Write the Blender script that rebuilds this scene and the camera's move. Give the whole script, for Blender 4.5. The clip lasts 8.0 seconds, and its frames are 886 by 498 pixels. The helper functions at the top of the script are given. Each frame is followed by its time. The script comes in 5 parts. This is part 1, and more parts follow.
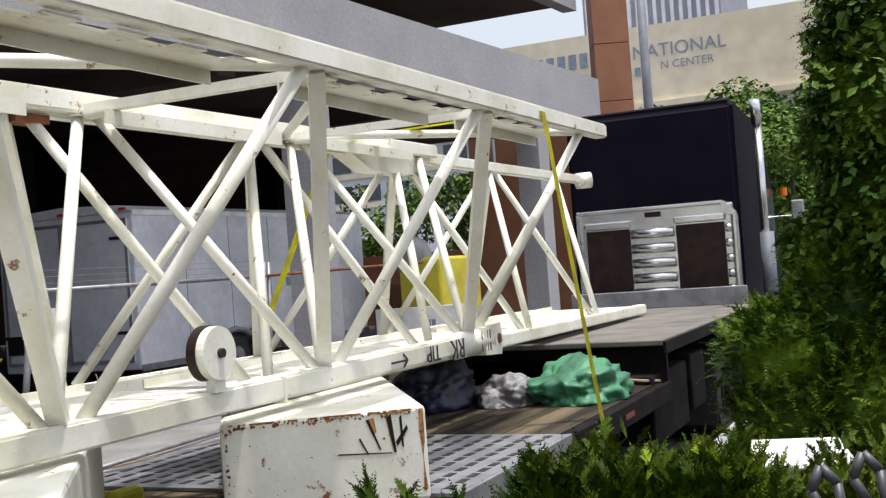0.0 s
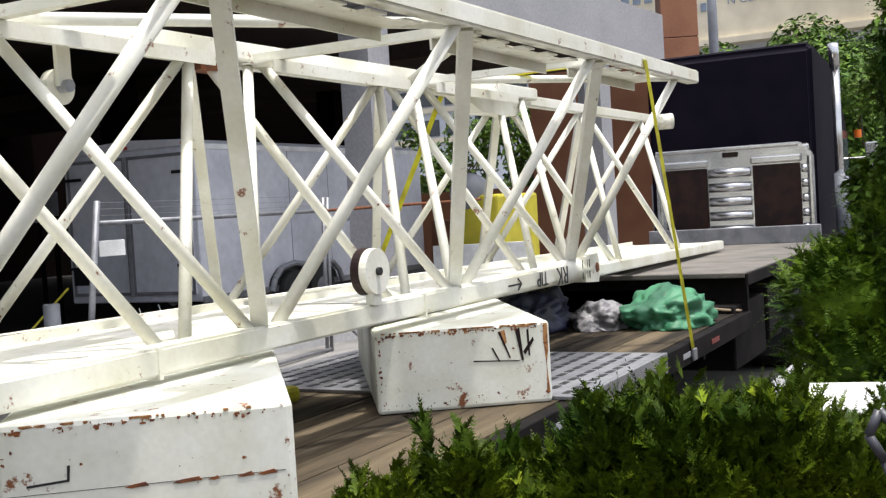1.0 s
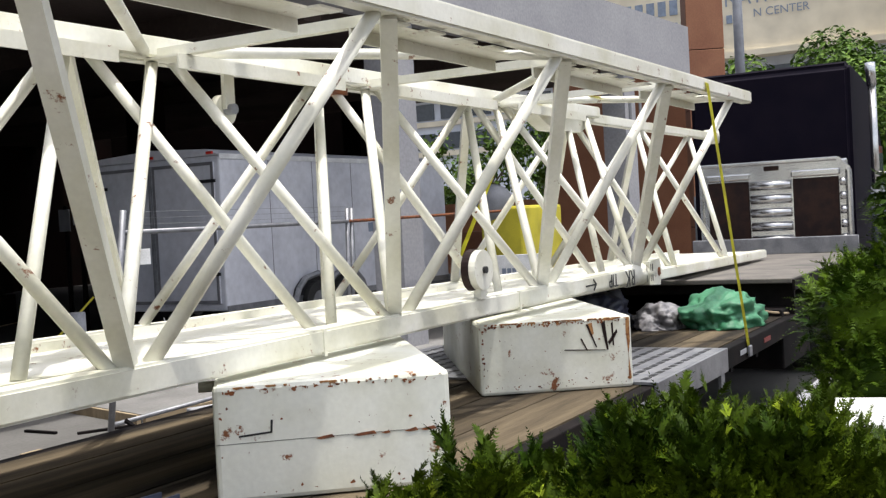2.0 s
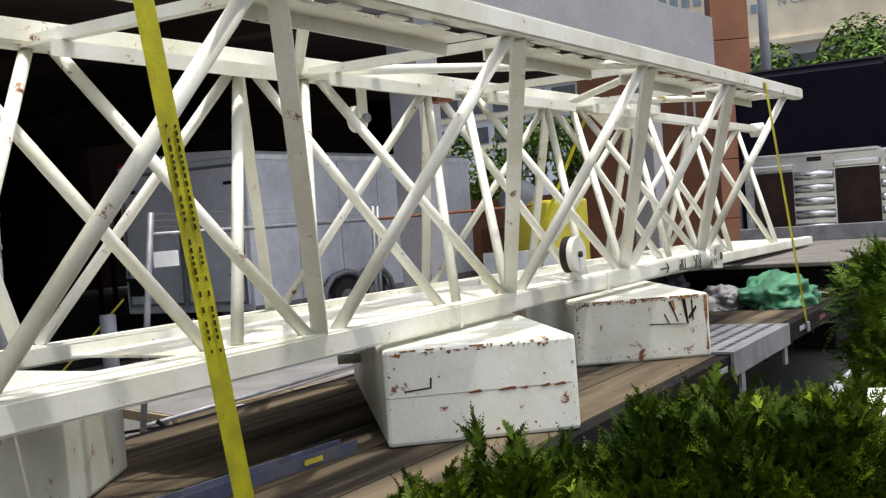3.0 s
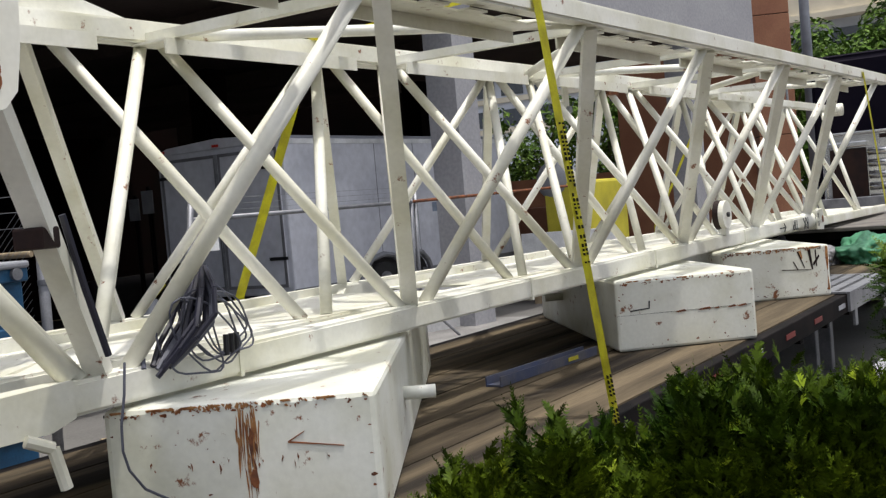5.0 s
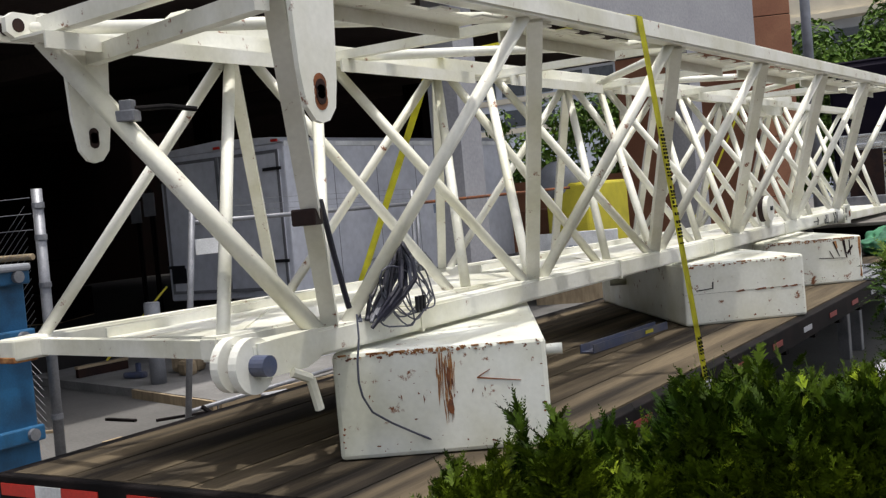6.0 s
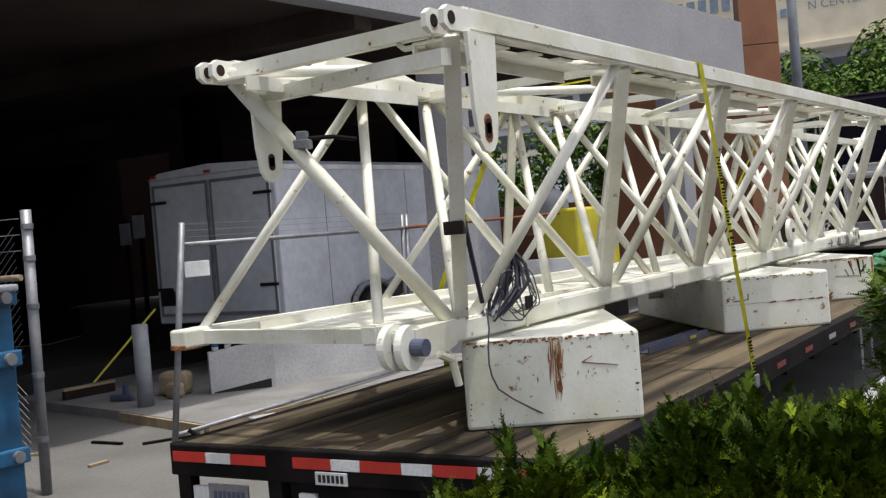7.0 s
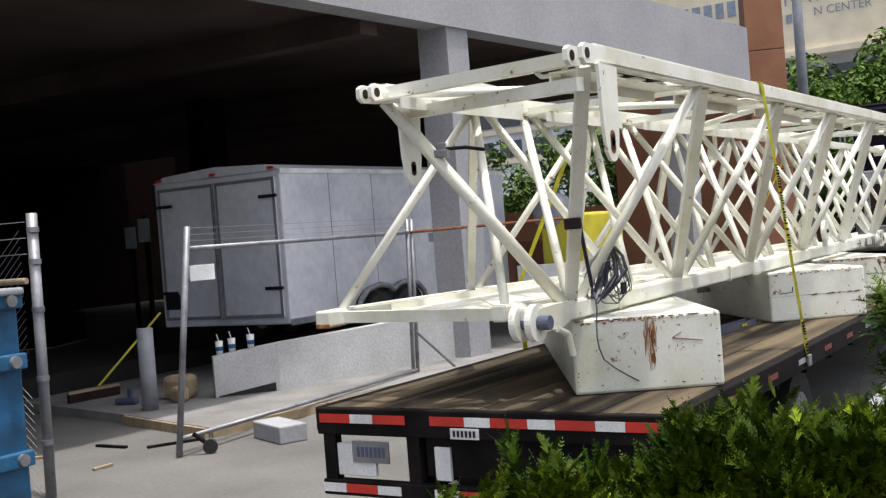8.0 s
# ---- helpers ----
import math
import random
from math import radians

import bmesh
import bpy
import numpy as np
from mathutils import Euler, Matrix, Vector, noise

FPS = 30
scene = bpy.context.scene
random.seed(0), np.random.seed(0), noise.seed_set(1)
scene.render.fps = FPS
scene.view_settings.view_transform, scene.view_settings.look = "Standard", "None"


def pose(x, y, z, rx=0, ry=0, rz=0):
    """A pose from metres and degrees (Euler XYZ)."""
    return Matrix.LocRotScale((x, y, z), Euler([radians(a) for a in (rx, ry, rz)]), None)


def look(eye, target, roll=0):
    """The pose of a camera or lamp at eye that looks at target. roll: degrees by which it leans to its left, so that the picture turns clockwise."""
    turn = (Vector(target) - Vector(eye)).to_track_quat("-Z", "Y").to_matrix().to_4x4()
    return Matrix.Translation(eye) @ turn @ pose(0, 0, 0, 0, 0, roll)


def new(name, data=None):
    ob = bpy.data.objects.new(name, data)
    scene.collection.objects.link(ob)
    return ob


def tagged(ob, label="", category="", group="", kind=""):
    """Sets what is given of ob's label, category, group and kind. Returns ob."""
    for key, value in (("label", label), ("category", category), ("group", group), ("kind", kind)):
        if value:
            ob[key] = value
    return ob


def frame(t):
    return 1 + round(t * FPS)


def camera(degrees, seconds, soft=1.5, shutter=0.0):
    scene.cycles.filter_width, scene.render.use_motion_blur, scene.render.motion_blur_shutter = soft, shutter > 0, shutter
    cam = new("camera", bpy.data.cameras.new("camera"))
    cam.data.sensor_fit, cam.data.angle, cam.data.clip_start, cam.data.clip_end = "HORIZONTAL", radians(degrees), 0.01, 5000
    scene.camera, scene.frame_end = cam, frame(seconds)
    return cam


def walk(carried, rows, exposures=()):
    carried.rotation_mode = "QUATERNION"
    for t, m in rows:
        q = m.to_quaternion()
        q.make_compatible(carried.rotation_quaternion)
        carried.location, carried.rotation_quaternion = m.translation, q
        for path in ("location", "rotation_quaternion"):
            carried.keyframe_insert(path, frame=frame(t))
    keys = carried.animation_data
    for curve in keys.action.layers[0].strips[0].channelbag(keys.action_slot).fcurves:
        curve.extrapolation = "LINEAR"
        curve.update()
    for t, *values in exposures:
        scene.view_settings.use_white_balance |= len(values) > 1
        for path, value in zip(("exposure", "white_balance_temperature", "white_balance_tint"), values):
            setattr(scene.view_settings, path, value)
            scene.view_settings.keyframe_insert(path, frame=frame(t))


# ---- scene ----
cam = camera(44.0, 8.0, soft=1.3)
EYE = (-6.754, -2.309, 2.191)
# seconds, yaw, pitch, roll of the hand-held camera, which stays on one spot
TURNS = [
    (0.0, -65.30, 0.92, 4.21), (0.5, -64.44, -2.12, 3.30), (1.0, -62.27, -2.17, 3.44), (1.5, -61.95, -1.54, 3.27),
    (1.7, -61.50, -1.56, 3.00), (2.8, -59.93, -1.43, 4.01), (3.0, -59.67, -1.61, 4.20), (3.5, -58.98, -4.60, 4.40),
    (4.0, -58.30, -3.49, 4.53), (4.5, -57.98, -3.28, 4.67), (4.7, -57.79, -2.75, 4.84), (5.8, -57.61, -2.22, 5.13),
    (6.0, -57.63, -2.31, 5.11), (6.5, -58.11, -1.71, 4.74), (7.0, -58.15, -1.07, 4.61), (7.5, -57.68, -0.56, 4.41),
    (8.0, -57.89, -0.81, 4.44),
]
# the camera's own exposure drifts a little
STOPS = [(0.0, 0.60), (1.0, 0.74), (1.5, 0.70), (3.0, 0.50), (4.5, 0.31), (6.0, 0.24), (6.5, 0.24), (7.0, 0.30), (7.5, 0.57), (8.0, 0.64)]
walk(cam, [(t, pose(*EYE, 90 + pitch, roll, yaw)) for t, yaw, pitch, roll in TURNS], STOPS)
# seconds, metres by which the lorry and its load have rolled forward
ROLL = [
    (0.0, -10.061), (0.5, -9.618), (1.0, -9.173), (1.5, -8.713), (1.7, -8.514), (2.8, -7.304), (3.0, -7.122), (3.5, -6.573),
    (4.0, -5.961), (4.5, -5.358), (4.7, -5.102), (5.8, -3.626), (6.0, -3.380), (6.5, -2.760), (7.0, -2.113), (7.5, -1.416),
    (8.0, -0.766),
]

# ---- light ----
SUN_UP, SUN_FROM = 80.0, 262.0   # elevation; direction it comes from, degrees from +x towards +y
world = bpy.data.worlds.new("world")
scene.world = world
world.use_nodes = True
wn = world.node_tree.nodes
sky = wn.new("ShaderNodeTexSky")
sky.sky_type, sky.sun_disc = "NISHITA", False
sky.sun_elevation, sky.sun_rotation = radians(SUN_UP), radians(90 - SUN_FROM)
sky.air_density, sky.dust_density = 1.0, 5.0
wn["Background"].inputs[1].default_value = 0.15
haze = wn.new("ShaderNodeHueSaturation")   # thin high haze whitens the blue
haze.inputs["Saturation"].default_value, haze.inputs["Value"].default_value = 0.45, 1.15
world.node_tree.links.new(sky.outputs[0], haze.inputs["Color"])
world.node_tree.links.new(haze.outputs[0], wn["Background"].inputs[0])
sun_data = bpy.data.lights.new("sun", "SUN")
sun_data.energy, sun_data.angle, sun_data.color = 2.5, radians(1.5), (1.0, 0.965, 0.90)
sun = new("sun", sun_data)
a, e = radians(SUN_FROM), radians(SUN_UP)
sun.matrix_basis = look((20 * math.cos(a) * math.cos(e), 20 * math.sin(a) * math.cos(e), 20 * math.sin(e)), (0, 0, 0))

# ---- materials ----
def mat(name, colour, rough=0.6, metal=0.0, other=None, scale=3.0, low=0.4, high=0.65, grain=60.0, bump=0.0, per_piece=0.0, stretch=(1, 1, 1), spec=0.5, fleck=0.14):
    """Surface of two colours mixed by broad noise, with fine grain in value and relief."""
    m = bpy.data.materials.new(name)
    m.use_nodes = True
    n, l = m.node_tree.nodes, m.node_tree.links
    bsdf = n["Principled BSDF"]
    bsdf.inputs["Roughness"].default_value, bsdf.inputs["Metallic"].default_value = rough, metal
    bsdf.inputs["Specular IOR Level"].default_value = spec
    co = n.new("ShaderNodeTexCoord")
    mp = n.new("ShaderNodeMapping")
    mp.inputs["Scale"].default_value = stretch
    l.new(co.outputs["Object"], mp.inputs["Vector"])
    broad = n.new("ShaderNodeTexNoise")
    broad.inputs["Scale"].default_value, broad.inputs["Detail"].default_value = scale, 6
    l.new(mp.outputs[0], broad.inputs["Vector"])
    ramp = n.new("ShaderNodeMapRange")
    ramp.inputs["From Min"].default_value, ramp.inputs["From Max"].default_value = low, high
    l.new(broad.outputs[0], ramp.inputs["Value"])
    mix = n.new("ShaderNodeMix")
    mix.data_type = "RGBA"
    mix.inputs["A"].default_value = (*colour, 1)
    mix.inputs["B"].default_value = (*(other or [c * 0.75 for c in colour]), 1)
    l.new(ramp.outputs[0], mix.inputs["Factor"])
    fine = n.new("ShaderNodeTexNoise")
    fine.inputs["Scale"].default_value, fine.inputs["Detail"].default_value = grain, 3
    l.new(mp.outputs[0], fine.inputs["Vector"])
    value = n.new("ShaderNodeMapRange")
    value.inputs["From Min"].default_value, value.inputs["From Max"].default_value = 0.25, 0.75
    value.inputs["To Min"].default_value, value.inputs["To Max"].default_value = 1 - fleck, 1 + fleck * 0.85
    l.new(fine.outputs[0], value.inputs["Value"])
    hsv = n.new("ShaderNodeHueSaturation")
    l.new(mix.outputs["Result"], hsv.inputs["Color"])
    last = value.outputs[0]
    if per_piece:
        info = n.new("ShaderNodeObjectInfo")
        vary = n.new("ShaderNodeMapRange")
        vary.inputs["To Min"].default_value, vary.inputs["To Max"].default_value = 1 - per_piece, 1 + per_piece
        l.new(info.outputs["Random"], vary.inputs["Value"])
        mul = n.new("ShaderNodeMath")
        mul.operation = "MULTIPLY"
        l.new(last, mul.inputs[0])
        l.new(vary.outputs[0], mul.inputs[1])
        last = mul.outputs[0]
    l.new(last, hsv.inputs["Value"])
    l.new(hsv.outputs[0], bsdf.inputs["Base Color"])
    if bump:
        b = n.new("ShaderNodeBump")
        b.inputs["Strength"].default_value, b.inputs["Distance"].default_value = bump, 0.01
        l.new(fine.outputs[0], b.inputs["Height"])
        l.new(b.outputs[0], bsdf.inputs["Normal"])
    return m


def rusty(name, colour, rust=(0.20, 0.07, 0.025), amount=0.66, rough=0.45, scale=5.0, edges=0.0):
    """White paint with chips and blotches of rust and faint grime."""
    m = mat(name, colour, rough, other=[c * f for c, f in zip(colour, (0.80, 0.79, 0.70))], scale=2.2, grain=40, bump=0.06, fleck=0.05)
    n, l = m.node_tree.nodes, m.node_tree.links
    bsdf = n["Principled BSDF"]
    co = n.new("ShaderNodeTexCoord")
    chips = n.new("ShaderNodeTexNoise")
    chips.inputs["Scale"].default_value, chips.inputs["Detail"].default_value, chips.inputs["Roughness"].default_value = scale, 8, 0.7
    l.new(co.outputs["Object"], chips.inputs["Vector"])
    source = chips.outputs[0]
    if edges:
        geo = n.new("ShaderNodeNewGeometry")
        point = n.new("ShaderNodeMapRange")
        point.inputs["From Min"].default_value, point.inputs["From Max"].default_value = 0.50, 0.62
        point.inputs["To Max"].default_value = edges
        l.new(geo.outputs["Pointiness"], point.inputs["Value"])
        add = n.new("ShaderNodeMath")
        l.new(source, add.inputs[0])
        l.new(point.outputs[0], add.inputs[1])
        source = add.outputs[0]
    cut = n.new("ShaderNodeMapRange")
    cut.inputs["From Min"].default_value, cut.inputs["From Max"].default_value = amount, amount + 0.05
    l.new(source, cut.inputs["Value"])
    mix = n.new("ShaderNodeMix")
    mix.data_type = "RGBA"
    l.new(cut.outputs[0], mix.inputs["Factor"])
    l.new(bsdf.inputs["Base Color"].links[0].from_socket, mix.inputs["A"])
    mix.inputs["B"].default_value = (*rust, 1)
    l.new(mix.outputs["Result"], bsdf.inputs["Base Color"])
    return m


WHITE = rusty("white_boom_paint", (0.76, 0.755, 0.69), amount=0.62, scale=9)
BLOCK = rusty("chipped_white_paint", (0.73, 0.74, 0.68), amount=0.615, scale=9)
RUST = mat("rust", (0.22, 0.07, 0.02), 0.85, other=(0.09, 0.035, 0.02), scale=14, bump=0.3)
STAIN = mat("rust_stain", (0.20, 0.075, 0.022), 0.85, other=(0.38, 0.19, 0.07), scale=24, low=0.4, high=0.6)
BLACKPAINT = mat("black_marker", (0.012, 0.012, 0.015), 0.5)
DECKWOOD = mat("deck_wood", (0.135, 0.106, 0.070), 0.85, other=(0.026, 0.022, 0.018), scale=1.6, low=0.35, high=0.62, grain=26, bump=0.35, spec=0.08, per_piece=0.25, stretch=(0.25, 3, 1))
DARKSTEEL = mat("dark_chassis_paint", (0.006, 0.0055, 0.006), 0.7, other=(0.014, 0.011, 0.011), scale=4, grain=50, spec=0.08)
GALV = mat("galvanised_steel", (0.27, 0.275, 0.295), 0.5, 0.5, other=(0.17, 0.175, 0.195), scale=5)
ALU = mat("polished_aluminium", (0.72, 0.72, 0.72), 0.22, 0.95, other=(0.55, 0.55, 0.56), scale=3)
REDTAPE = mat("red_reflector", (0.55, 0.03, 0.02), 0.35)
WHITETAPE = mat("white_reflector", (0.72, 0.73, 0.74), 0.35)
YELLOW = mat("yellow_webbing", (0.62, 0.60, 0.03), 0.75, other=(0.45, 0.42, 0.03), scale=9, grain=150, bump=0.2)
RUBBER = mat("rubber", (0.018, 0.018, 0.019), 0.8, scale=8, bump=0.2)
NAVY = mat("dark_blue_cab_paint", (0.005, 0.004, 0.010), 0.6, other=(0.008, 0.006, 0.012), scale=2, spec=0.05)
GREENTARP = mat("green_tarpaulin", (0.050, 0.210, 0.105), 0.5, other=(0.022, 0.120, 0.060), scale=4, grain=30, bump=0.3)
BLUETARP = mat("dark_blue_tarpaulin", (0.025, 0.03, 0.075), 0.5, other=(0.015, 0.017, 0.03), scale=6, bump=0.3)
SILVERTARP = mat("silver_tarpaulin", (0.20, 0.195, 0.21), 0.5, other=(0.10, 0.095, 0.10), scale=7, bump=0.3)
CONCRETE = mat("concrete", (0.34, 0.34, 0.36), 0.85, other=(0.275, 0.275, 0.30), scale=0.7, low=0.3, high=0.7, grain=18, bump=0.2)
PALECONC = mat("pale_rough_concrete", (0.50, 0.50, 0.51), 0.9, other=(0.38, 0.38, 0.39), scale=1.1, low=0.35, high=0.7, grain=26, bump=0.35)
# soffit concrete, darkened in colour to carry the shade under the slabs
CEILING = mat("shaded_concrete_soffit", (0.085, 0.066, 0.060), 0.9, other=(0.055, 0.041, 0.037), scale=0.5, grain=12, spec=0.1)
YARD = mat("concrete_yard", (0.145, 0.14, 0.134), 0.9, other=(0.09, 0.087, 0.082), scale=0.6, low=0.35, high=0.7, grain=22, bump=0.25)
ISLAND = mat("worn_island_concrete", (0.235, 0.228, 0.222), 0.9, other=(0.150, 0.146, 0.142), scale=1.4, low=0.35, high=0.7, grain=24, bump=0.3)
# inner concrete floor; the indoor shade is painted in as near-black
SHADEFLOOR = mat("shaded_floor", (0.020, 0.017, 0.017), 0.9, other=(0.012, 0.010, 0.010), scale=0.8)
BRICK = mat("brown_cladding", (0.30, 0.135, 0.075), 0.8, other=(0.25, 0.105, 0.06), scale=1.2, grain=30, bump=0.15)
# car park interior: its deep shade is put into this near-black colour
INNERSHADE = mat("shade_black_interior", (0.008, 0.004, 0.0035), 0.95, other=(0.005, 0.0035, 0.003), scale=0.8, spec=0.05)
CARGO = mat("white_trailer_skin", (0.62, 0.63, 0.69), 0.45, other=(0.50, 0.51, 0.57), scale=1.0, grain=8)
TRIMGREY = mat("grey_trim", (0.20, 0.20, 0.22), 0.5)
BLUEBIN = mat("blue_bin_paint", (0.015, 0.10, 0.22), 0.5, other=(0.01, 0.055, 0.12), scale=4, bump=0.15)
POLEGREY = mat("grey_pole", (0.17, 0.185, 0.22), 0.6)
WIREGREY = mat("dark_wire", (0.05, 0.052, 0.065), 0.45)
TIMBER = mat("pale_timber", (0.36, 0.28, 0.18), 0.8, other=(0.25, 0.19, 0.12), scale=3, stretch=(0.4, 4, 1), bump=0.2)
CREAM = mat("cream_facade", (0.62, 0.55, 0.42), 0.8, other=(0.68, 0.62, 0.5), scale=0.05, grain=0.6)
PALE = mat("pale_facade", (0.62, 0.65, 0.72), 0.6, other=(0.55, 0.58, 0.66), scale=0.05, grain=0.5)
LETTER = mat("grey_blue_letters", (0.22, 0.27, 0.36), 0.6)
TOWER = mat("grey_tower", (0.30, 0.31, 0.37), 0.7, scale=0.05, grain=0.5)
GLASSDARK = mat("dark_glass", (0.05, 0.06, 0.08), 0.15, spec=0.8)
YELLOWPAINT = mat("yellow_machine_paint", (0.60, 0.52, 0.04), 0.5, scale=2)
GREY = mat("grey_plastic", (0.28, 0.29, 0.32), 0.55)
CABLE = mat("grey_cable", (0.085, 0.09, 0.12), 0.5)
CABLEDARK = mat("dark_cable", (0.012, 0.012, 0.026), 0.5)
DIRTYRED = mat("dirty_red_reflector", (0.16, 0.018, 0.015), 0.5)
BLUESTEEL = mat("blue_steel", (0.055, 0.07, 0.13), 0.5, other=(0.10, 0.10, 0.125), scale=6)
ORANGE = mat("amber_lens", (0.75, 0.16, 0.01), 0.3)
SOIL = mat("soil", (0.07, 0.05, 0.035), 0.95, scale=5, bump=0.5)
BROWN = mat("dark_brown_panel", (0.016, 0.008, 0.008), 0.55, other=(0.03, 0.014, 0.01), scale=6, spec=0.2)
WHITEBOX = mat("white_cabinet", (0.78, 0.79, 0.80), 0.5)


def foliage(name, dark, light, rough=0.55):
    m = mat(name, dark, rough, other=light, scale=2.2, low=0.40, high=0.66, grain=30, spec=0.12)
    n, l = m.node_tree.nodes, m.node_tree.links
    geo = n.new("ShaderNodeNewGeometry")
    vary = n.new("ShaderNodeMapRange")
    vary.inputs["To Min"].default_value, vary.inputs["To Max"].default_value = 0.6, 1.5
    l.new(geo.outputs["Random Per Island"], vary.inputs["Value"])
    hsv = n.new("ShaderNodeHueSaturation")
    l.new(n["Principled BSDF"].inputs["Base Color"].links[0].from_socket, hsv.inputs["Color"])
    l.new(vary.outputs[0], hsv.inputs["Value"])
    l.new(hsv.outputs[0], n["Principled BSDF"].inputs["Base Color"])
    n["Principled BSDF"].inputs["Subsurface Weight"].default_value = 0.0
    return m


YEW = foliage("yew_needles", (0.016, 0.038, 0.002), (0.082, 0.116, 0.005))
YEWTIP = foliage("young_yew_tips", (0.12, 0.19, 0.01), (0.36, 0.42, 0.03))
SHRUB = foliage("shrub_leaves", (0.015, 0.040, 0.002), (0.085, 0.140, 0.008))
TREELEAF = foliage("tree_leaves", (0.040, 0.085, 0.012), (0.100, 0.165, 0.022))
BARK = mat("bark", (0.10, 0.075, 0.055), 0.9, scale=12, bump=0.5)

# ---- mesh helpers ----
MOVERS = []
ORIGIN = {}


def thing(name, origin, label, category, moves=False, group="", kind=""):
    """An Empty at the thing's base; moves: it rides on the lorry."""
    ob = new(name)
    ob.empty_display_size = 0.2
    ob.location = origin
    tagged(ob, label, category, group, kind)
    ORIGIN[ob.name] = Vector(origin)
    if moves:
        MOVERS.append(ob)
    return ob


def part(name, bm, material, parent=None, label="", smooth=False):
    """Links a bmesh, built in world places, as one mesh object under a thing or a part."""
    me = bpy.data.meshes.new(name)
    if parent is not None:
        bmesh.ops.translate(bm, verts=bm.verts, vec=-ORIGIN[parent.name])
    bmesh.ops.recalc_face_normals(bm, faces=bm.faces)
    bm.to_mesh(me)
    bm.free()
    me.materials.append(material)
    if smooth:
        for p in me.polygons:
            p.use_smooth = True
    ob = new(name, me)
    if parent is not None:
        ob.parent = parent
        ORIGIN[ob.name] = ORIGIN[parent.name]
    if label:
        ob["label"] = label
    return ob


def box(bm, c, s, turn=0.0, bevel=0.0, m=None):
    """A box of size s about the centre c, turned about z."""
    made = bmesh.ops.create_cube(bm, size=1.0)["verts"]
    bmesh.ops.scale(bm, verts=made, vec=s)
    if bevel:
        edges = list({ed for v in made for ed in v.link_edges})
        res = bmesh.ops.bevel(bm, geom=edges, offset=bevel, segments=2, affect="EDGES", profile=0.5)
        made = list({v for f in res["faces"] for v in f.verts} | {v for v in made if v.is_valid})
    mm = Matrix.Translation(c) @ Matrix.Rotation(radians(turn), 4, "Z")
    if m is not None:
        mm = mm @ m
    bmesh.ops.transform(bm, matrix=mm, verts=made)
    return bm


def span(bm, lo, hi, bevel=0.0):
    """A box between two corners."""
    lo, hi = Vector(lo), Vector(hi)
    return box(bm, (lo + hi) / 2, [abs(v) for v in (hi - lo)], 0, bevel)


def axis_matrix(a, b):
    a, b = Vector(a), Vector(b)
    return Matrix.Translation((a + b) / 2) @ (b - a).to_track_quat("Z", "Y").to_matrix().to_4x4(), (b - a).length


def tube(bm, a, b, r, seg=12, r2=None, caps=True):
    m, length = axis_matrix(a, b)
    bmesh.ops.create_cone(bm, cap_ends=caps, segments=seg, radius1=r, radius2=r if r2 is None else r2, depth=length, matrix=m)
    return bm


def beam(bm, a, b, w, h, bevel=0.004):
    """A rectangular bar from a to b: w across, h upright."""
    a, b = Vector(a), Vector(b)
    d = (b - a).normalized()
    side = d.cross(Vector((0, 0, 1)))
    side = side.normalized() if side.length > 1e-4 else Vector((1, 0, 0))
    up = side.cross(d)
    m = Matrix((side, d, up)).transposed().to_4x4()
    m.translation = (a + b) / 2
    made = bmesh.ops.create_cube(bm, size=1.0)["verts"]
    bmesh.ops.scale(bm, verts=made, vec=(w, (b - a).length, h))
    bmesh.ops.transform(bm, matrix=m, verts=made)
    return bm


def plate(bm, outline, y0, y1):
    """A plate from an outline in x and z, between two depths in y."""
    lo = [bm.verts.new((x, y0, z)) for x, z in outline]
    hi = [bm.verts.new((x, y1, z)) for x, z in outline]
    bm.faces.new(lo), bm.faces.new(hi[::-1])
    for i in range(len(lo)):
        j = (i + 1) % len(lo)
        bm.faces.new((lo[i], hi[i], hi[j], lo[j]))
    return bm


def ring(bm, centre, axis, r, thick, seg=20, sides=6):
    """A torus, for rims, eyes and coils."""
    axis = Vector(axis).normalized()
    u = axis.orthogonal().normalized()
    v = axis.cross(u)
    grid = []
    for i in range(seg):
        t = 2 * math.pi * i / seg
        out = u * math.cos(t) + v * math.sin(t)
        grid.append([bm.verts.new(Vector(centre) + out * (r + thick * math.cos(k * 2 * math.pi / sides)) + axis * thick * math.sin(k * 2 * math.pi / sides)) for k in range(sides)])
    for i in range(seg):
        for k in range(sides):
            bm.faces.new((grid[i][k], grid[(i + 1) % seg][k], grid[(i + 1) % seg][(k + 1) % sides], grid[i][(k + 1) % sides]))
    return bm


def path_tube(bm, points, r, sides=6):
    for p, q in zip(points[:-1], points[1:]):
        tube(bm, p, q, r, sides)
    return bm


def B():
    return bmesh.new()


# ---- ground ----
gm = B()
span(gm, (-900, -900, -0.5), (900, 900, 0.0))
ground = part("ground", gm, YARD)
tagged(ground, "pale worn concrete yard with grit and stains", "ground", kind="structure")

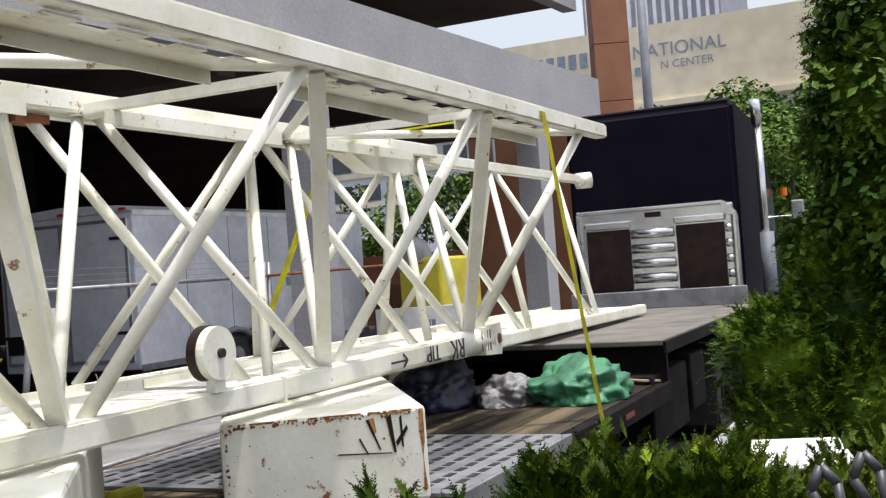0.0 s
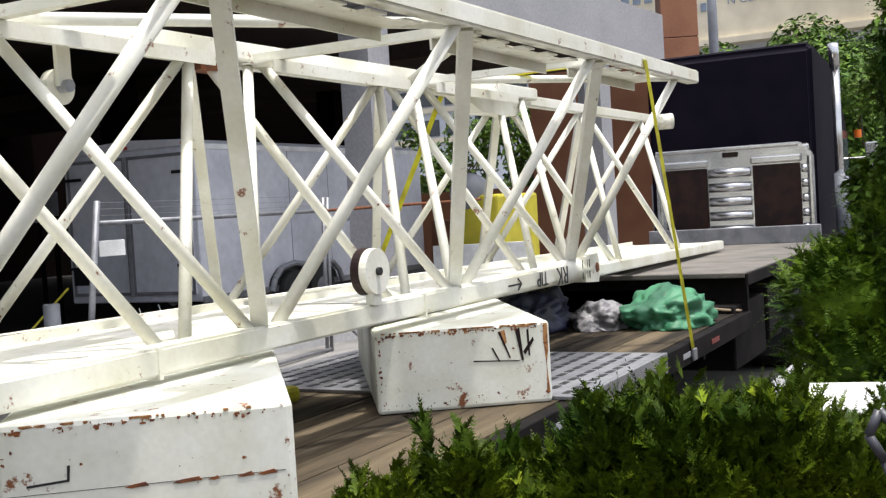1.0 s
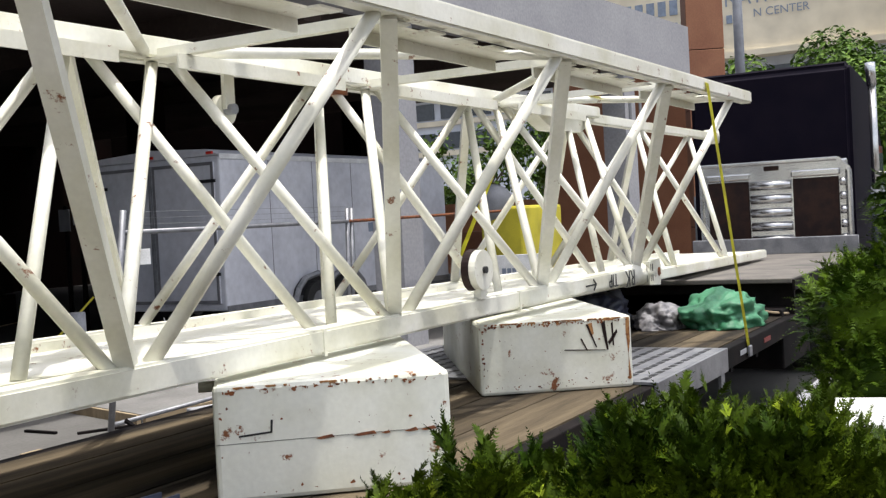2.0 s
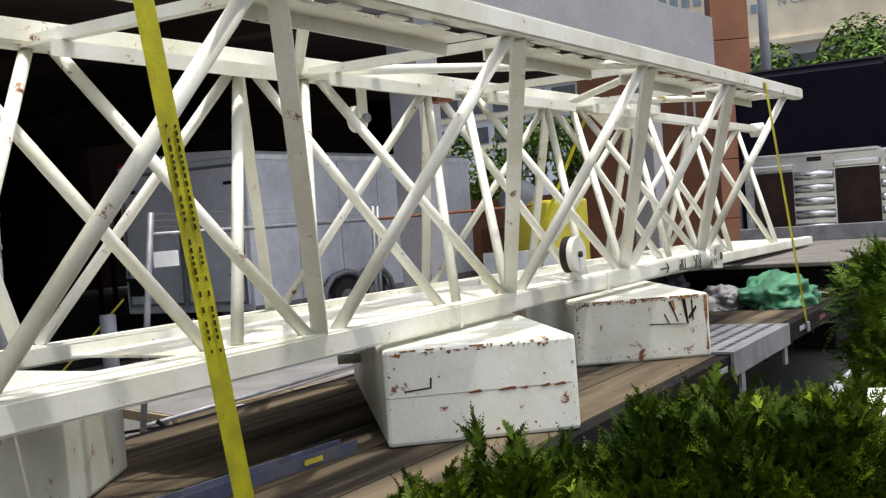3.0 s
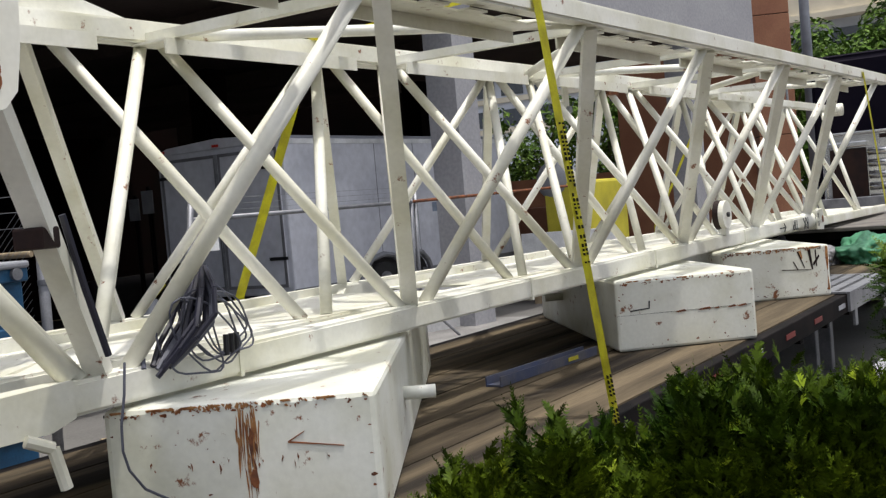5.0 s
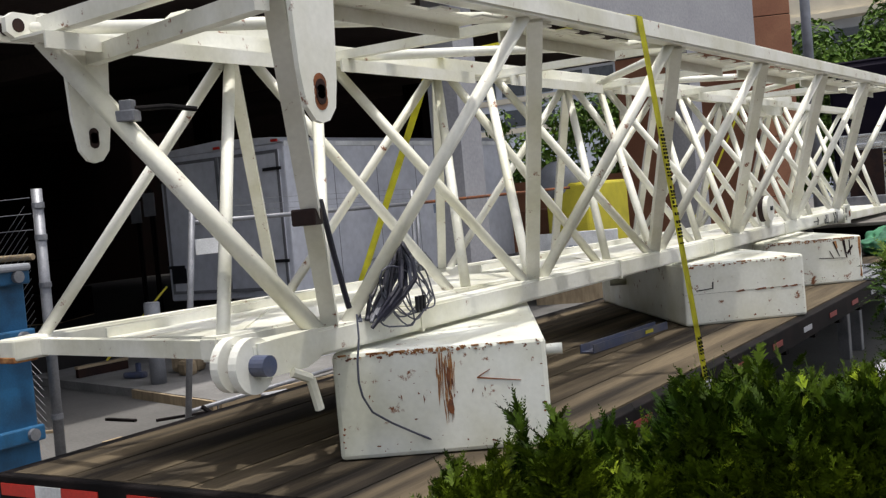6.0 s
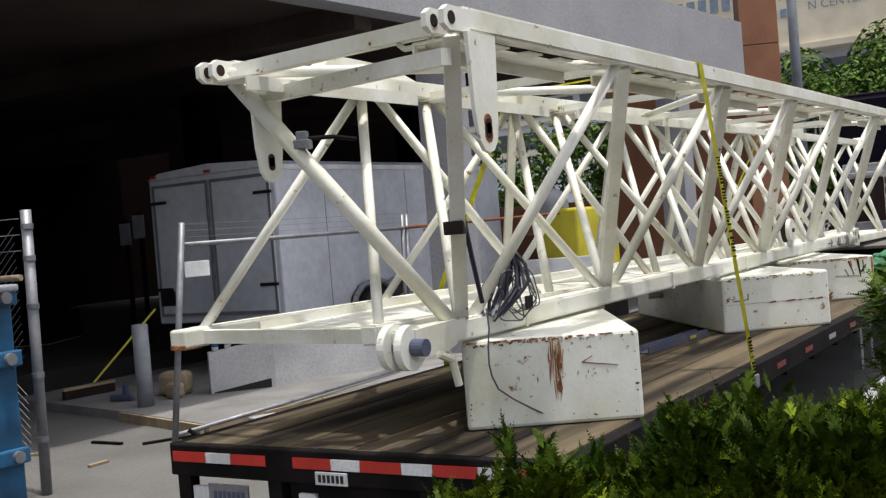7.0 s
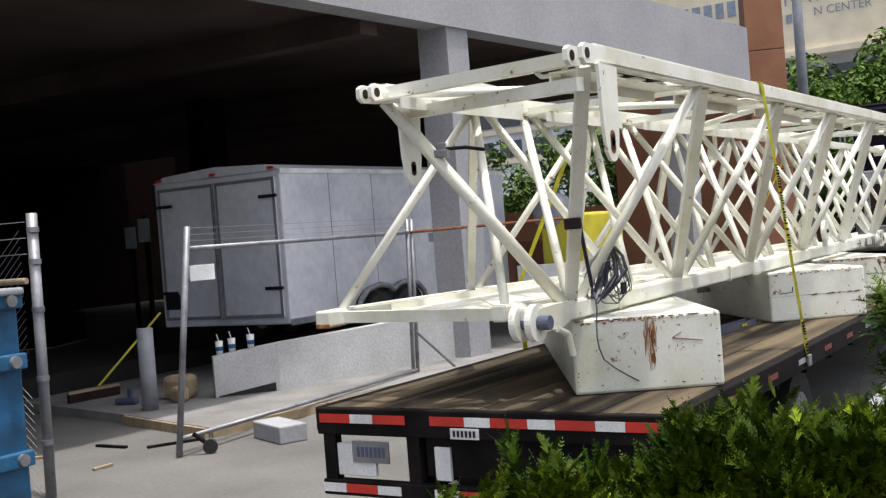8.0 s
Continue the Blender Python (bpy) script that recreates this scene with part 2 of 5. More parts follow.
# ---- lorry trailer ----
DECK, STEP, LOW_END = 1.05, 1.42, 12.87
trailer = thing("flatbed_trailer", (0, 0, 0), "black step-deck flatbed trailer with worn wooden deck", "trailer", True)
part("side_rail", span(B(), (0.0, -0.03, 0.88), (LOW_END, 0.06, 1.045), 0.008), DARKSTEEL, trailer)
part("side_rail", span(B(), (0.0, 2.53, 0.88), (LOW_END, 2.62, 1.045), 0.008), DARKSTEEL, trailer)
for x in np.arange(0.6, 12, 0.9):
    part("cross_member", span(B(), (x, 0.06, 0.80), (x + 0.08, 2.53, 1.0)), DARKSTEEL, trailer)
for y in (0.85, 1.72):
    part("main_beam", span(B(), (0.1, y - 0.07, 0.52), (LOW_END, y + 0.07, 0.995), 0.01), DARKSTEEL, trailer)
part("rear_plate", span(B(), (-0.03, 0.0, 0.86), (0.03, 2.59, 1.045), 0.01), DARKSTEEL, trailer)
for y in (0.06, 0.78, 1.80, 2.50):
    part("bumper_post", span(B(), (-0.02, y - 0.05, 0.50), (0.06, y + 0.05, 0.88), 0.006), DARKSTEEL, trailer)
part("bumper_bar", span(B(), (-0.03, 0.02, 0.44), (0.05, 2.57, 0.55), 0.01), DARKSTEEL, trailer)
part("rear_panel", span(B(), (0.02, 0.06, 0.60), (0.04, 1.72, 0.90)), DARKSTEEL, trailer)
for y, w in ((2.42, 0.30), (1.62, 0.10)):
    part("white_panel", span(B(), (-0.012, y - w, 0.58), (0.015, y + 0.02, 0.80), 0.004), WHITETAPE, trailer, "white-painted bumper panel")
plate_ob = part("number_plate", span(B(), (-0.03, 1.995, 0.675), (-0.015, 2.30, 0.825), 0.004), GALV, trailer, "pale licence plate with dark bars")
for k in range(7):
    part("plate_bar", span(B(), (-0.034, 2.025 + 0.035 * k, 0.715), (-0.030, 2.046 + 0.035 * k, 0.785)), BLUESTEEL, plate_ob)
unit = part("unit_sign", span(B(), (-0.045, 1.275, 0.866), (-0.032, 1.485, 0.934)), WHITETAPE, trailer, "small white number panel with dark bars")
for k in range(6):
    part("sign_bar", span(B(), (-0.049, 1.295 + 0.03 * k, 0.880), (-0.045, 1.313 + 0.03 * k, 0.921)), BLACKPAINT, unit)
for z0, z1, first in ((0.945, 1.005, 0), (0.465, 0.525, 1)):
    y, k = 2.56, first
    while y > 0.1:
        w = 0.26 if k % 2 == 0 else 0.19
        if not (1.70 < y - w / 2 < 1.86):
            part("tape", span(B(), (-0.036, max(y - w, 0.03), z0), (-0.031, y, z1)), REDTAPE if k % 2 == 0 else WHITETAPE, trailer)
        y -= w + 0.004
        k += 1
for k in range(14):
    part("tape", span(B(), (0.15 + 0.86 * k, -0.036, 0.94), (0.40 + 0.86 * k, -0.031, 0.98)), DIRTYRED if k % 3 else GREY, trailer)
part("corner_marker", span(B(), (-0.04, -0.02, 0.90), (0.02, 0.03, 1.03), 0.004), WHITETAPE, trailer, "pale blue-white corner reflector")
# raised front deck with its step
part("step_wall", span(B(), (LOW_END, 0.0, 0.90), (LOW_END + 0.06, 2.59, STEP - 0.005)), DARKSTEEL, trailer)
part("upper_deck", span(B(), (LOW_END - 0.17, -0.02, STEP - 0.05), (18.05, 2.61, STEP), 0.01), mat("grey_deck", (0.15, 0.135, 0.12), 0.85, other=(0.075, 0.07, 0.065), scale=2, grain=30), trailer, "grey weathered upper deck")
part("upper_rail", span(B(), (LOW_END - 0.17, -0.05, STEP - 0.12), (18.05, -0.02, STEP - 0.012), 0.005), DARKSTEEL, trailer)
part("upper_beam", span(B(), (LOW_END, 0.75, 1.0), (17.8, 1.85, STEP - 0.16)), DARKSTEEL, trailer)
part("bulkhead", span(B(), (17.95, 0.1, STEP), (18.03, 2.5, STEP + 0.24), 0.01), GALV, trailer, "low pale bulkhead plate")
def wheel(parent, x, y, z, r, w):
    tyre = part("tyre", tube(B(), (x, y - w / 2, z), (x, y + w / 2, z), r, 28), RUBBER, parent, smooth=False)
    rim = B()
    tube(rim, (x, y - w / 2 - 0.01, z), (x, y + w / 2 + 0.01, z), r * 0.56, 20)
    tube(rim, (x, y - w / 2 - 0.06, z), (x, y + w / 2 + 0.06, z), r * 0.2, 12)
    part("rim", rim, DARKSTEEL if parent.name.startswith("tractor") else GALV, tyre)
for x in (1.9, 3.2):
    for y in (0.22, 0.50, 2.09, 2.37):
        wheel(trailer, x, y, 0.42, 0.42, 0.23)
    part("axle", tube(B(), (x, 0.2, 0.42), (x, 2.4, 0.42), 0.07), DARKSTEEL, trailer)
for x in (8.75, 9.35):
    part("landing_leg", span(B(), (x, 0.40, 0.15), (x + 0.12, 0.52, 0.95), 0.01), GALV, trailer)
for k in range(12):
    y0 = 0.065 + k * 0.2055
    part("deck_board", span(B(), (0.02, y0, 1.0), (LOW_END - 0.01, y0 + 0.199, DECK - 0.003 * (k % 2))), DECKWOOD, trailer)
# perforated steel bridge plate set into the deck
grate = part("grating", span(B(), (8.22, -0.035, DECK + 0.004), (9.95, 2.55, DECK + 0.022)), GALV, trailer, "pale perforated steel plate")
for i in range(11):
    for j in range(18):
        part("slot", span(B(), (8.31 + 0.148 * i, 0.04 + 0.138 * j, DECK + 0.0225), (8.41 + 0.148 * i, 0.085 + 0.138 * j, DECK + 0.0245)), BLACKPAINT, grate)
part("grating_skirt", span(B(), (8.22, -0.065, DECK - 0.16), (9.96, -0.035, DECK + 0.022), 0.004), GALV, trailer, "pale steel edge of the plate")
for x in (8.4, 9.75):
    part("skirt_leg", span(B(), (x, -0.06, 0.74), (x + 0.1, -0.036, DECK - 0.16)), GALV, trailer)

# ---- tractor ----
tractor = thing("tractor_unit", (18, 0.3, 0), "dark blue sleeper-cab road tractor with chrome stacks", "truck", True)
cab = B()
plate(cab, [(17.95, 1.1), (21.6, 1.1), (21.6, 2.3), (21.2, 3.2), (20.2, 4.08), (18.05, 4.26), (17.95, 4.18)], 0.17, 2.60)
bmesh.ops.bevel(cab, geom=list(cab.edges), offset=0.07, segments=3, affect="EDGES")
cab_ob = part("cab", cab, NAVY, tractor)
part("hood", span(B(), (21.5, 0.45, 1.0), (23.6, 2.25, 2.2), 0.12), NAVY, tractor)
# black boxes, flaps and fender added to darken the space under the upper deck
for x0, x1, z0, z1 in ((12.55, 13.9, 0.52, 1.12), (14.1, 14.75, 0.60, 1.15)):
    part("dark_filler_box", span(B(), (x0, 0.06, z0), (x1, 0.62, z1), 0.02), DARKSTEEL, trailer, "black filler box added to darken the space under the upper deck")
for x in (14.72, 17.4):
    part("mud_flap", span(B(), (x, 0.05, 0.22), (x + 0.02, 0.68, 1.05)), RUBBER, tractor)
part("rear_fender", span(B(), (14.9, 0.04, 1.06), (17.3, 0.66, 1.12), 0.02), DARKSTEEL, tractor)
part("side_fairing", span(B(), (17.6, 0.10, 0.35), (21.4, 0.16, 1.25), 0.02), NAVY, tractor)
part("frame", span(B(), (14.8, 0.85, 0.75), (23.4, 1.75, 1.0)), DARKSTEEL, tractor)
for x in (15.4, 16.75):
    for y in (0.2, 0.48, 2.12, 2.4):
        wheel(tractor, x, y, 0.51, 0.51, 0.26)
for y in (0.3, 2.3):
    wheel(tractor, 22.4, y, 0.51, 0.51, 0.3)
    part("exhaust_pipe", tube(tube(B(), (18.55, -0.06 if y < 1 else 2.66, 1.9), (18.55, -0.06 if y < 1 else 2.66, 3.9), 0.06, 14), (18.55, -0.06 if y < 1 else 2.66, 3.9), (18.42, -0.06 if y < 1 else 2.66, 4.22), 0.075, 14), ALU, tractor, "chrome exhaust stack", True)
    part("exhaust_guard", tube(B(), (18.55, -0.08 if y < 1 else 2.68, 1.2), (18.55, -0.08 if y < 1 else 2.68, 2.35), 0.10, 16), POLEGREY, tractor, "", True)
    part("fuel_tank", tube(B(), (18.9, 0.35 if y < 1 else 2.25, 0.8), (20.6, 0.35 if y < 1 else 2.25, 0.8), 0.32, 20), ALU, tractor, "", True)
part("door_window", span(B(), (20.0, 0.115, 2.35), (20.9, 0.14, 3.05)), GLASSDARK, cab_ob)
mirror = part("mirror", span(B(), (20.9, -0.35, 2.3), (21.0, -0.15, 2.85), 0.02), ALU, tractor)
part("mirror_arm", tube(B(), (20.95, -0.25, 2.6), (20.95, 0.2, 2.6), 0.015), ALU, mirror)
part("marker_light", tube(B(), (21.3, 0.0, 2.95), (21.3, 0.0, 3.08), 0.06, 12), ORANGE, tractor, "amber marker lamp")
part("grab_rail", tube(B(), (19.2, 0.08, 1.5), (19.2, 0.08, 2.3), 0.018), ALU, tractor)
rack = part("headache_rack", span(B(), (17.42, 0.18, 1.50), (17.52, 2.33, 2.78), 0.03), ALU, tractor, "polished aluminium cab guard with dark cabinet doors")
part("rack_rim", span(B(), (17.36, 0.30, 2.76), (17.54, 2.34, 2.81), 0.01), ALU, rack)
part("rack_rim", beam(B(), (17.45, 0.30, 2.785), (17.45, 0.16, 2.62), 0.18, 0.05), ALU, rack)
for y, top in ((0.13, 2.62), (2.30, 2.76)):
    part("rack_rim", span(B(), (17.36, y, 1.45), (17.54, y + 0.05, top), 0.01), ALU, rack)
for y0, y1 in ((0.30, 0.95), (1.60, 2.22)):
    part("rack_door", span(B(), (17.385, y0, 1.56), (17.415, y1, 2.52), 0.01), BROWN, rack, "dark brown cabinet door")
    part("door_header", span(B(), (17.35, y0 - 0.02, 2.54), (17.415, y1 + 0.02, 2.64), 0.02), ALU, rack)
for k in range(5):
    part("rib", tube(B(), (17.40, 0.98, 1.62 + 0.205 * k), (17.40, 1.57, 1.62 + 0.205 * k), 0.07, 12), ALU, rack, "", True)
    part("rib", tube(B(), (17.40, 0.20, 1.62 + 0.205 * k), (17.40, 0.28, 1.62 + 0.205 * k), 0.06, 10), ALU, rack, "", True)
part("rack_badge", span(B(), (17.405, 1.15, 2.66), (17.418, 1.37, 2.73)), BROWN, rack)

# ---- nested lattice boom sections ----
PITCH = 1.99
PY, QY, NY, TOPZ, NZ = 0.17, 1.68, 0.85, 3.12, 1.63
tops = [-0.49 + PITCH * k for k in range(7)]
lows = [0.56 + PITCH * k for k in range(6)]
jib = thing("lattice_boom_section", (5.5, 0.9, 1.56), "cream-white steel lattice boom section with chipped paint, lying apex down", "crane boom", True, "nested boom sections")


def chord(parent, x0, x1, y, z, w, h, name="chord"):
    bm = span(B(), (x0, y - w / 2, z - h / 2), (x1, y + w / 2, z + h / 2))
    bmesh.ops.bevel(bm, geom=list(bm.edges), offset=0.012, segments=2, affect="EDGES")
    return part(name, bm, WHITE, parent)


qtops = [-0.30 + PITCH * k for k in range(7)]


def top_z(x):
    """The upper chords rise slightly towards the front."""
    return 3.115 + 0.006 * x


def sloped(parent, x0, x1, y, z0, z1, w, h):
    bm = beam(B(), (x0, y, z0), (x1, y, z1), w, h)
    bmesh.ops.bevel(bm, geom=list(bm.edges), offset=0.012, segments=2, affect="EDGES")
    return part("chord", bm, WHITE, parent)


for y in (PY, QY):
    sloped(jib, -0.42 if y == PY else -0.25, 11.93, y, top_z(-0.42), top_z(11.93), 0.11, 0.11)
    inner = 1 if y == PY else -1
    for k in range(6):
        x0, x1 = tops[k] + 0.10, tops[k + 1] - (0.42 if k % 2 else 0.30)
        z = top_z(x0) - 0.075
        fl = B()
        span(fl, (x0, y + inner * 0.085, z), (x1, y + inner * 0.25, z + 0.012))
        span(fl, (x0, y + inner * 0.238, z - 0.06), (x1, y + inner * 0.25, z))
        for j in range(5):
            xa = x0 + (x1 - x0) * j / 4.4
            span(fl, (xa, y + inner * 0.02, z + 0.001), (xa + 0.16, y + inner * 0.085, z + 0.011))
        part("runway_flange", fl, WHITE, jib)
sloped(jib, -0.05, 10.62, NY, NZ, NZ + 0.01, 0.13, 0.12)
for k, x in enumerate(tops):
    tz = top_z(x) - 0.05
    if k < 6:
        part("post", beam(B(), (x + 0.07, PY + 0.02, tz), (lows[k], NY, NZ + 0.05), 0.075, 0.075), WHITE, jib)
        part("diagonal", tube(B(), (qtops[k] + 0.13, QY, tz), (lows[k] - 0.09, NY, NZ + 0.05), 0.031, 14), WHITE, jib, "", True)
    if k > 0:
        part("diagonal", tube(B(), (x - 0.04, PY + 0.02, tz), (lows[k - 1] + 0.12, NY, NZ + 0.05), 0.034, 14), WHITE, jib, "", True)
        part("diagonal", tube(B(), (qtops[k] - 0.01, QY, tz), (lows[k - 1] - 0.03, NY, NZ + 0.05), 0.031, 14), WHITE, jib, "", True)
for k in range(1, 6):
    q, z = qtops[k], top_z(qtops[k]) - 0.035
    part("top_brace", beam(B(), (q, PY, z), (q, QY, z), 0.06, 0.05), WHITE, jib)
    if k < 6:
        ya, yb = (QY, PY) if k % 2 else (PY, QY)
        part("top_diagonal", tube(B(), (q + 0.06, ya, z + 0.02), (qtops[k + 1] - 0.06, yb, z + 0.02), 0.030, 12), WHITE, jib, "", True)
part("top_diagonal", tube(B(), (-0.35, QY, top_z(0) - 0.02), (qtops[1], PY, top_z(0) - 0.02), 0.03, 12), WHITE, jib, "", True)
part("end_bar", beam(B(), (-0.40, PY, TOPZ - 0.015), (-0.23, QY, TOPZ - 0.015), 0.075, 0.075), WHITE, jib)
part("end_bar", beam(B(), (-0.46, PY + 0.03, TOPZ - 0.17), (0.0, QY - 0.03, TOPZ - 0.13), 0.06, 0.075), WHITE, jib)
part("end_diagonal", tube(B(), (-0.21, QY, TOPZ - 0.06), (0.43, NY, NZ + 0.06), 0.042, 14), WHITE, jib, "", True)
for y, e, h in ((PY, 0.0, -0.24), (QY, 0.17, 0.03)):
    z = TOPZ - 0.02
    for d in (-0.045, 0.045):
        fork = part("fork_lug", plate(B(), [(-0.60 + e, z - 0.03), (-0.56 + e, z - 0.055), (-0.38 + e, z - 0.05), (-0.38 + e, z + 0.05), (-0.56 + e, z + 0.055), (-0.60 + e, z + 0.03)], y + d - 0.014, y + d + 0.014), WHITE, jib)
        part("lug_hole", tube(B(), (-0.54 + e, y + d - 0.017, z), (-0.54 + e, y + d + 0.017, z), 0.03, 14), BROWN, fork)
    outline = [(-0.20, z - 0.05), (0.05, z - 0.05), (0.05, z - 0.10), (0.025, z - 0.42), (0.005, z - 0.53), (-0.035, z - 0.575), (-0.075, z - 0.585), (-0.115, z - 0.575), (-0.155, z - 0.53), (-0.18, z - 0.40)]
    hang = part("hanger_plate", plate(B(), [(x + h, q) for x, q in outline], y - 0.075, y - 0.055), WHITE, jib, "white hanger plate with a slotted eye")
    eye_slot = B()
    for q in (0.455, 0.475, 0.495):
        tube(eye_slot, (-0.075 + h, y - 0.079, z - q), (-0.075 + h, y - 0.051, z - q), 0.026, 14)
    part("eye", eye_slot, BROWN, hang)
    if y == PY:
        worn = B()
        for q in (0.445, 0.475, 0.505):
            tube(worn, (-0.075 + h, y - 0.0765, z - q), (-0.075 + h, y - 0.0535, z - q), 0.036, 14)
        part("eye_rust", worn, RUST, hang)
loop = B()
for p, q in (((0.36, 3.05), (0.48, 3.05)), ((0.48, 3.05), (0.515, 3.08)), ((0.515, 3.08), (0.48, 3.115)), ((0.48, 3.115), (0.36, 3.115)), ((0.36, 3.115), (0.325, 3.08)), ((0.325, 3.08), (0.36, 3.05))):
    tube(loop, (-0.36, p[0], p[1] - 0.015), (-0.36, q[0], q[1] - 0.015), 0.014, 8)
part("lifting_eye", loop, WHITE, jib)
clamp = part("pipe_clamp", box(box(B(), (-0.02, 1.40, 2.70), (0.07, 0.09, 0.05), 20, 0.006), (-0.02, 1.40, 2.745), (0.05, 0.06, 0.05), 20, 0.006), GALV, jib, "small steel clamp on the end tube")
part("clamp_rod", path_tube(B(), [(0.0, 1.38, 2.73), (0.12, 1.30, 2.735), (0.22, 1.22, 2.715)], 0.012, 8), DARKSTEEL, clamp)
part("wrap", box(B(), (0.16, 0.60, 2.19), (0.105, 0.105, 0.07), 20, 0.008), BROWN, jib, "dark brown band round the end post")
boss = part("chord_boss", tube(B(), (10.27, NY, NZ + 0.0), (10.80, NY, NZ + 0.0), 0.095, 20), WHITE, jib, "white tubular chord end with black hand lettering", True)
ears = part("boss_fork", plate(B(), [(10.62, NZ - 0.10), (10.92, NZ - 0.12), (10.97, NZ), (10.92, NZ + 0.12), (10.62, NZ + 0.10)], NY - 0.09, NY + 0.09), WHITE, jib)
part("fork_hole", tube(B(), (10.89, NY - 0.093, NZ), (10.89, NY + 0.093, NZ), 0.04, 16), RUST, ears)


def lettering(text, size, m, material, parent, name="lettering"):
    cu = bpy.data.curves.new(name, "FONT")
    cu.body, cu.size, cu.extrude, cu.align_x = text, size, 0.0015, "CENTER"
    cu.materials.append(material)
    ob = new(name, cu)
    ob.parent = parent
    ob.matrix_basis = Matrix.Translation(-ORIGIN[parent.name]) @ m
    return ob


FRONT = NY - 0.068
lettering("TIP", 0.15, pose(9.78, FRONT - 0.004, NZ + 0.05, 90, 180, 0), BLACKPAINT, jib)
lettering("RK", 0.19, pose(10.12, FRONT - 0.025, NZ + 0.06, 90, 180, 0), BLACKPAINT, jib)
arrow = B()
span(arrow, (9.18, FRONT - 0.005, NZ - 0.006), (9.40, FRONT - 0.001, NZ + 0.006))
beam(arrow, (9.34, FRONT - 0.003, NZ + 0.04), (9.40, FRONT - 0.003, NZ), 0.004, 0.012)
beam(arrow, (9.34, FRONT - 0.003, NZ - 0.04), (9.40, FRONT - 0.003, NZ), 0.004, 0.012)
part("arrow", arrow, BLACKPAINT, jib)
for x, w in ((10.55, 0.012), (10.70, 0.02), (10.66, 0.008)):
    part("paint_stroke", span(B(), (x, NY - 0.093, NZ - 0.07), (x + w, NY - 0.0905, NZ + 0.08)), BLACKPAINT, jib)
disc = part("sheave_disc", tube(B(), (7.46, NY - 0.09, 1.87), (7.46, NY - 0.045, 1.87), 0.125, 28), WHITE, jib, "white sheave wheel with a dark rim")
part("sheave_rim", tube(B(), (7.46, NY - 0.045, 1.87), (7.46, NY + 0.005, 1.87), 0.13, 28), BROWN, disc)
part("sheave_hub", tube(B(), (7.46, NY - 0.11, 1.87), (7.46, NY - 0.09, 1.87), 0.022, 14), BLACKPAINT, disc)
part("sheave_bracket", span(B(), (7.42, NY - 0.08, 1.69), (7.50, NY - 0.03, 1.76)), WHITE, disc)
for x in (1.2, 3.74, 5.76, 8.0):
    part("chord_band", span(B(), (x, NY - 0.072, NZ - 0.066), (x + 0.02, NY + 0.072, NZ + 0.066)), WHITE, jib)

VY, SY, UY, VZ, SZ = 1.75, 1.10, 2.54, 3.13, 1.65
inner_jib = thing("lattice_boom_section", (8.5, 1.7, 1.56), "cream-white lattice boom section nested upright inside the other", "crane boom", True, "nested boom sections")
BAY = 2.055
apex = [1.04 + BAY * k for k in range(8)]
feet = [0.12 + BAY * k for k in range(8)]
far_feet = [2.12 + BAY * k for k in range(7)]


def foot_z(x):
    return 1.660 - 0.0095 * x


def apex_z(x):
    return 3.13 + 0.0005 * x


sloped(inner_jib, 0.20, 16.3, VY, apex_z(0.2), apex_z(16.3), 0.10, 0.10)
sloped(inner_jib, 0.02, 16.40, SY, foot_z(0.02), foot_z(16.40), 0.11, 0.11)
sloped(inner_jib, 0.20, 16.40, UY, foot_z(0.2), foot_z(16.40), 0.11, 0.11)
for k in range(8):
    za = apex_z(apex[k]) - 0.04
    part("post", tube(B(), (apex[k], VY, za), (feet[k], SY, foot_z(feet[k]) + 0.05), 0.031, 14), WHITE, inner_jib, "", True)
    if k < 7:
        part("diagonal", tube(B(), (apex[k] + 0.15, VY, za), (feet[k + 1] - 0.18, SY, foot_z(feet[k + 1]) + 0.05), 0.031, 14), WHITE, inner_jib, "", True)
        part("post", beam(B(), (apex[k], VY, za), (far_feet[k], UY, foot_z(far_feet[k]) + 0.05), 0.065, 0.065), WHITE, inner_jib)
        part("bottom_brace", beam(B(), (feet[k], SY, foot_z(feet[k])), (far_feet[k], UY, foot_z(far_feet[k])), 0.05, 0.05), WHITE, inner_jib)
    if k > 0:
        part("diagonal", tube(B(), (apex[k] - 0.06, VY, za), (far_feet[k - 1] + 0.12, UY, foot_z(far_feet[k - 1]) + 0.05), 0.031, 14), WHITE, inner_jib, "", True)
for k, (x0, x1) in enumerate(((0.4, 3.5), (4.2, 8.1), (8.6, 12.5), (12.8, 16.2))):
    part("walkway_plate", span(B(), (x0, SY + 0.07, foot_z(x0) + 0.0), (x1, UY - 0.35, foot_z(x0) + 0.012)), WHITE, inner_jib)
    part("walkway_lip", span(B(), (x0, UY - 0.36, foot_z(x0) + 0.012), (x1, UY - 0.345, foot_z(x0) + 0.06)), WHITE, inner_jib)
part("end_bar", beam(B(), (0.26, UY, SZ), (0.10, SY, SZ), 0.07, 0.08), WHITE, inner_jib)
part("end_diagonal", tube(B(), (0.28, UY, SZ + 0.04), (apex[0] - 0.05, VY, VZ - 0.06), 0.031, 14), WHITE, inner_jib, "", True)
tip = part("end_socket", span(B(), (0.06, UY - 0.065, SZ - 0.055), (0.28, UY + 0.065, SZ + 0.06), 0.015), WHITE, inner_jib, "rust-stained chord socket")
part("socket_rust", span(B(), (0.055, UY - 0.06, SZ - 0.062), (0.20, UY + 0.06, SZ - 0.03), 0.006), STAIN, tip)
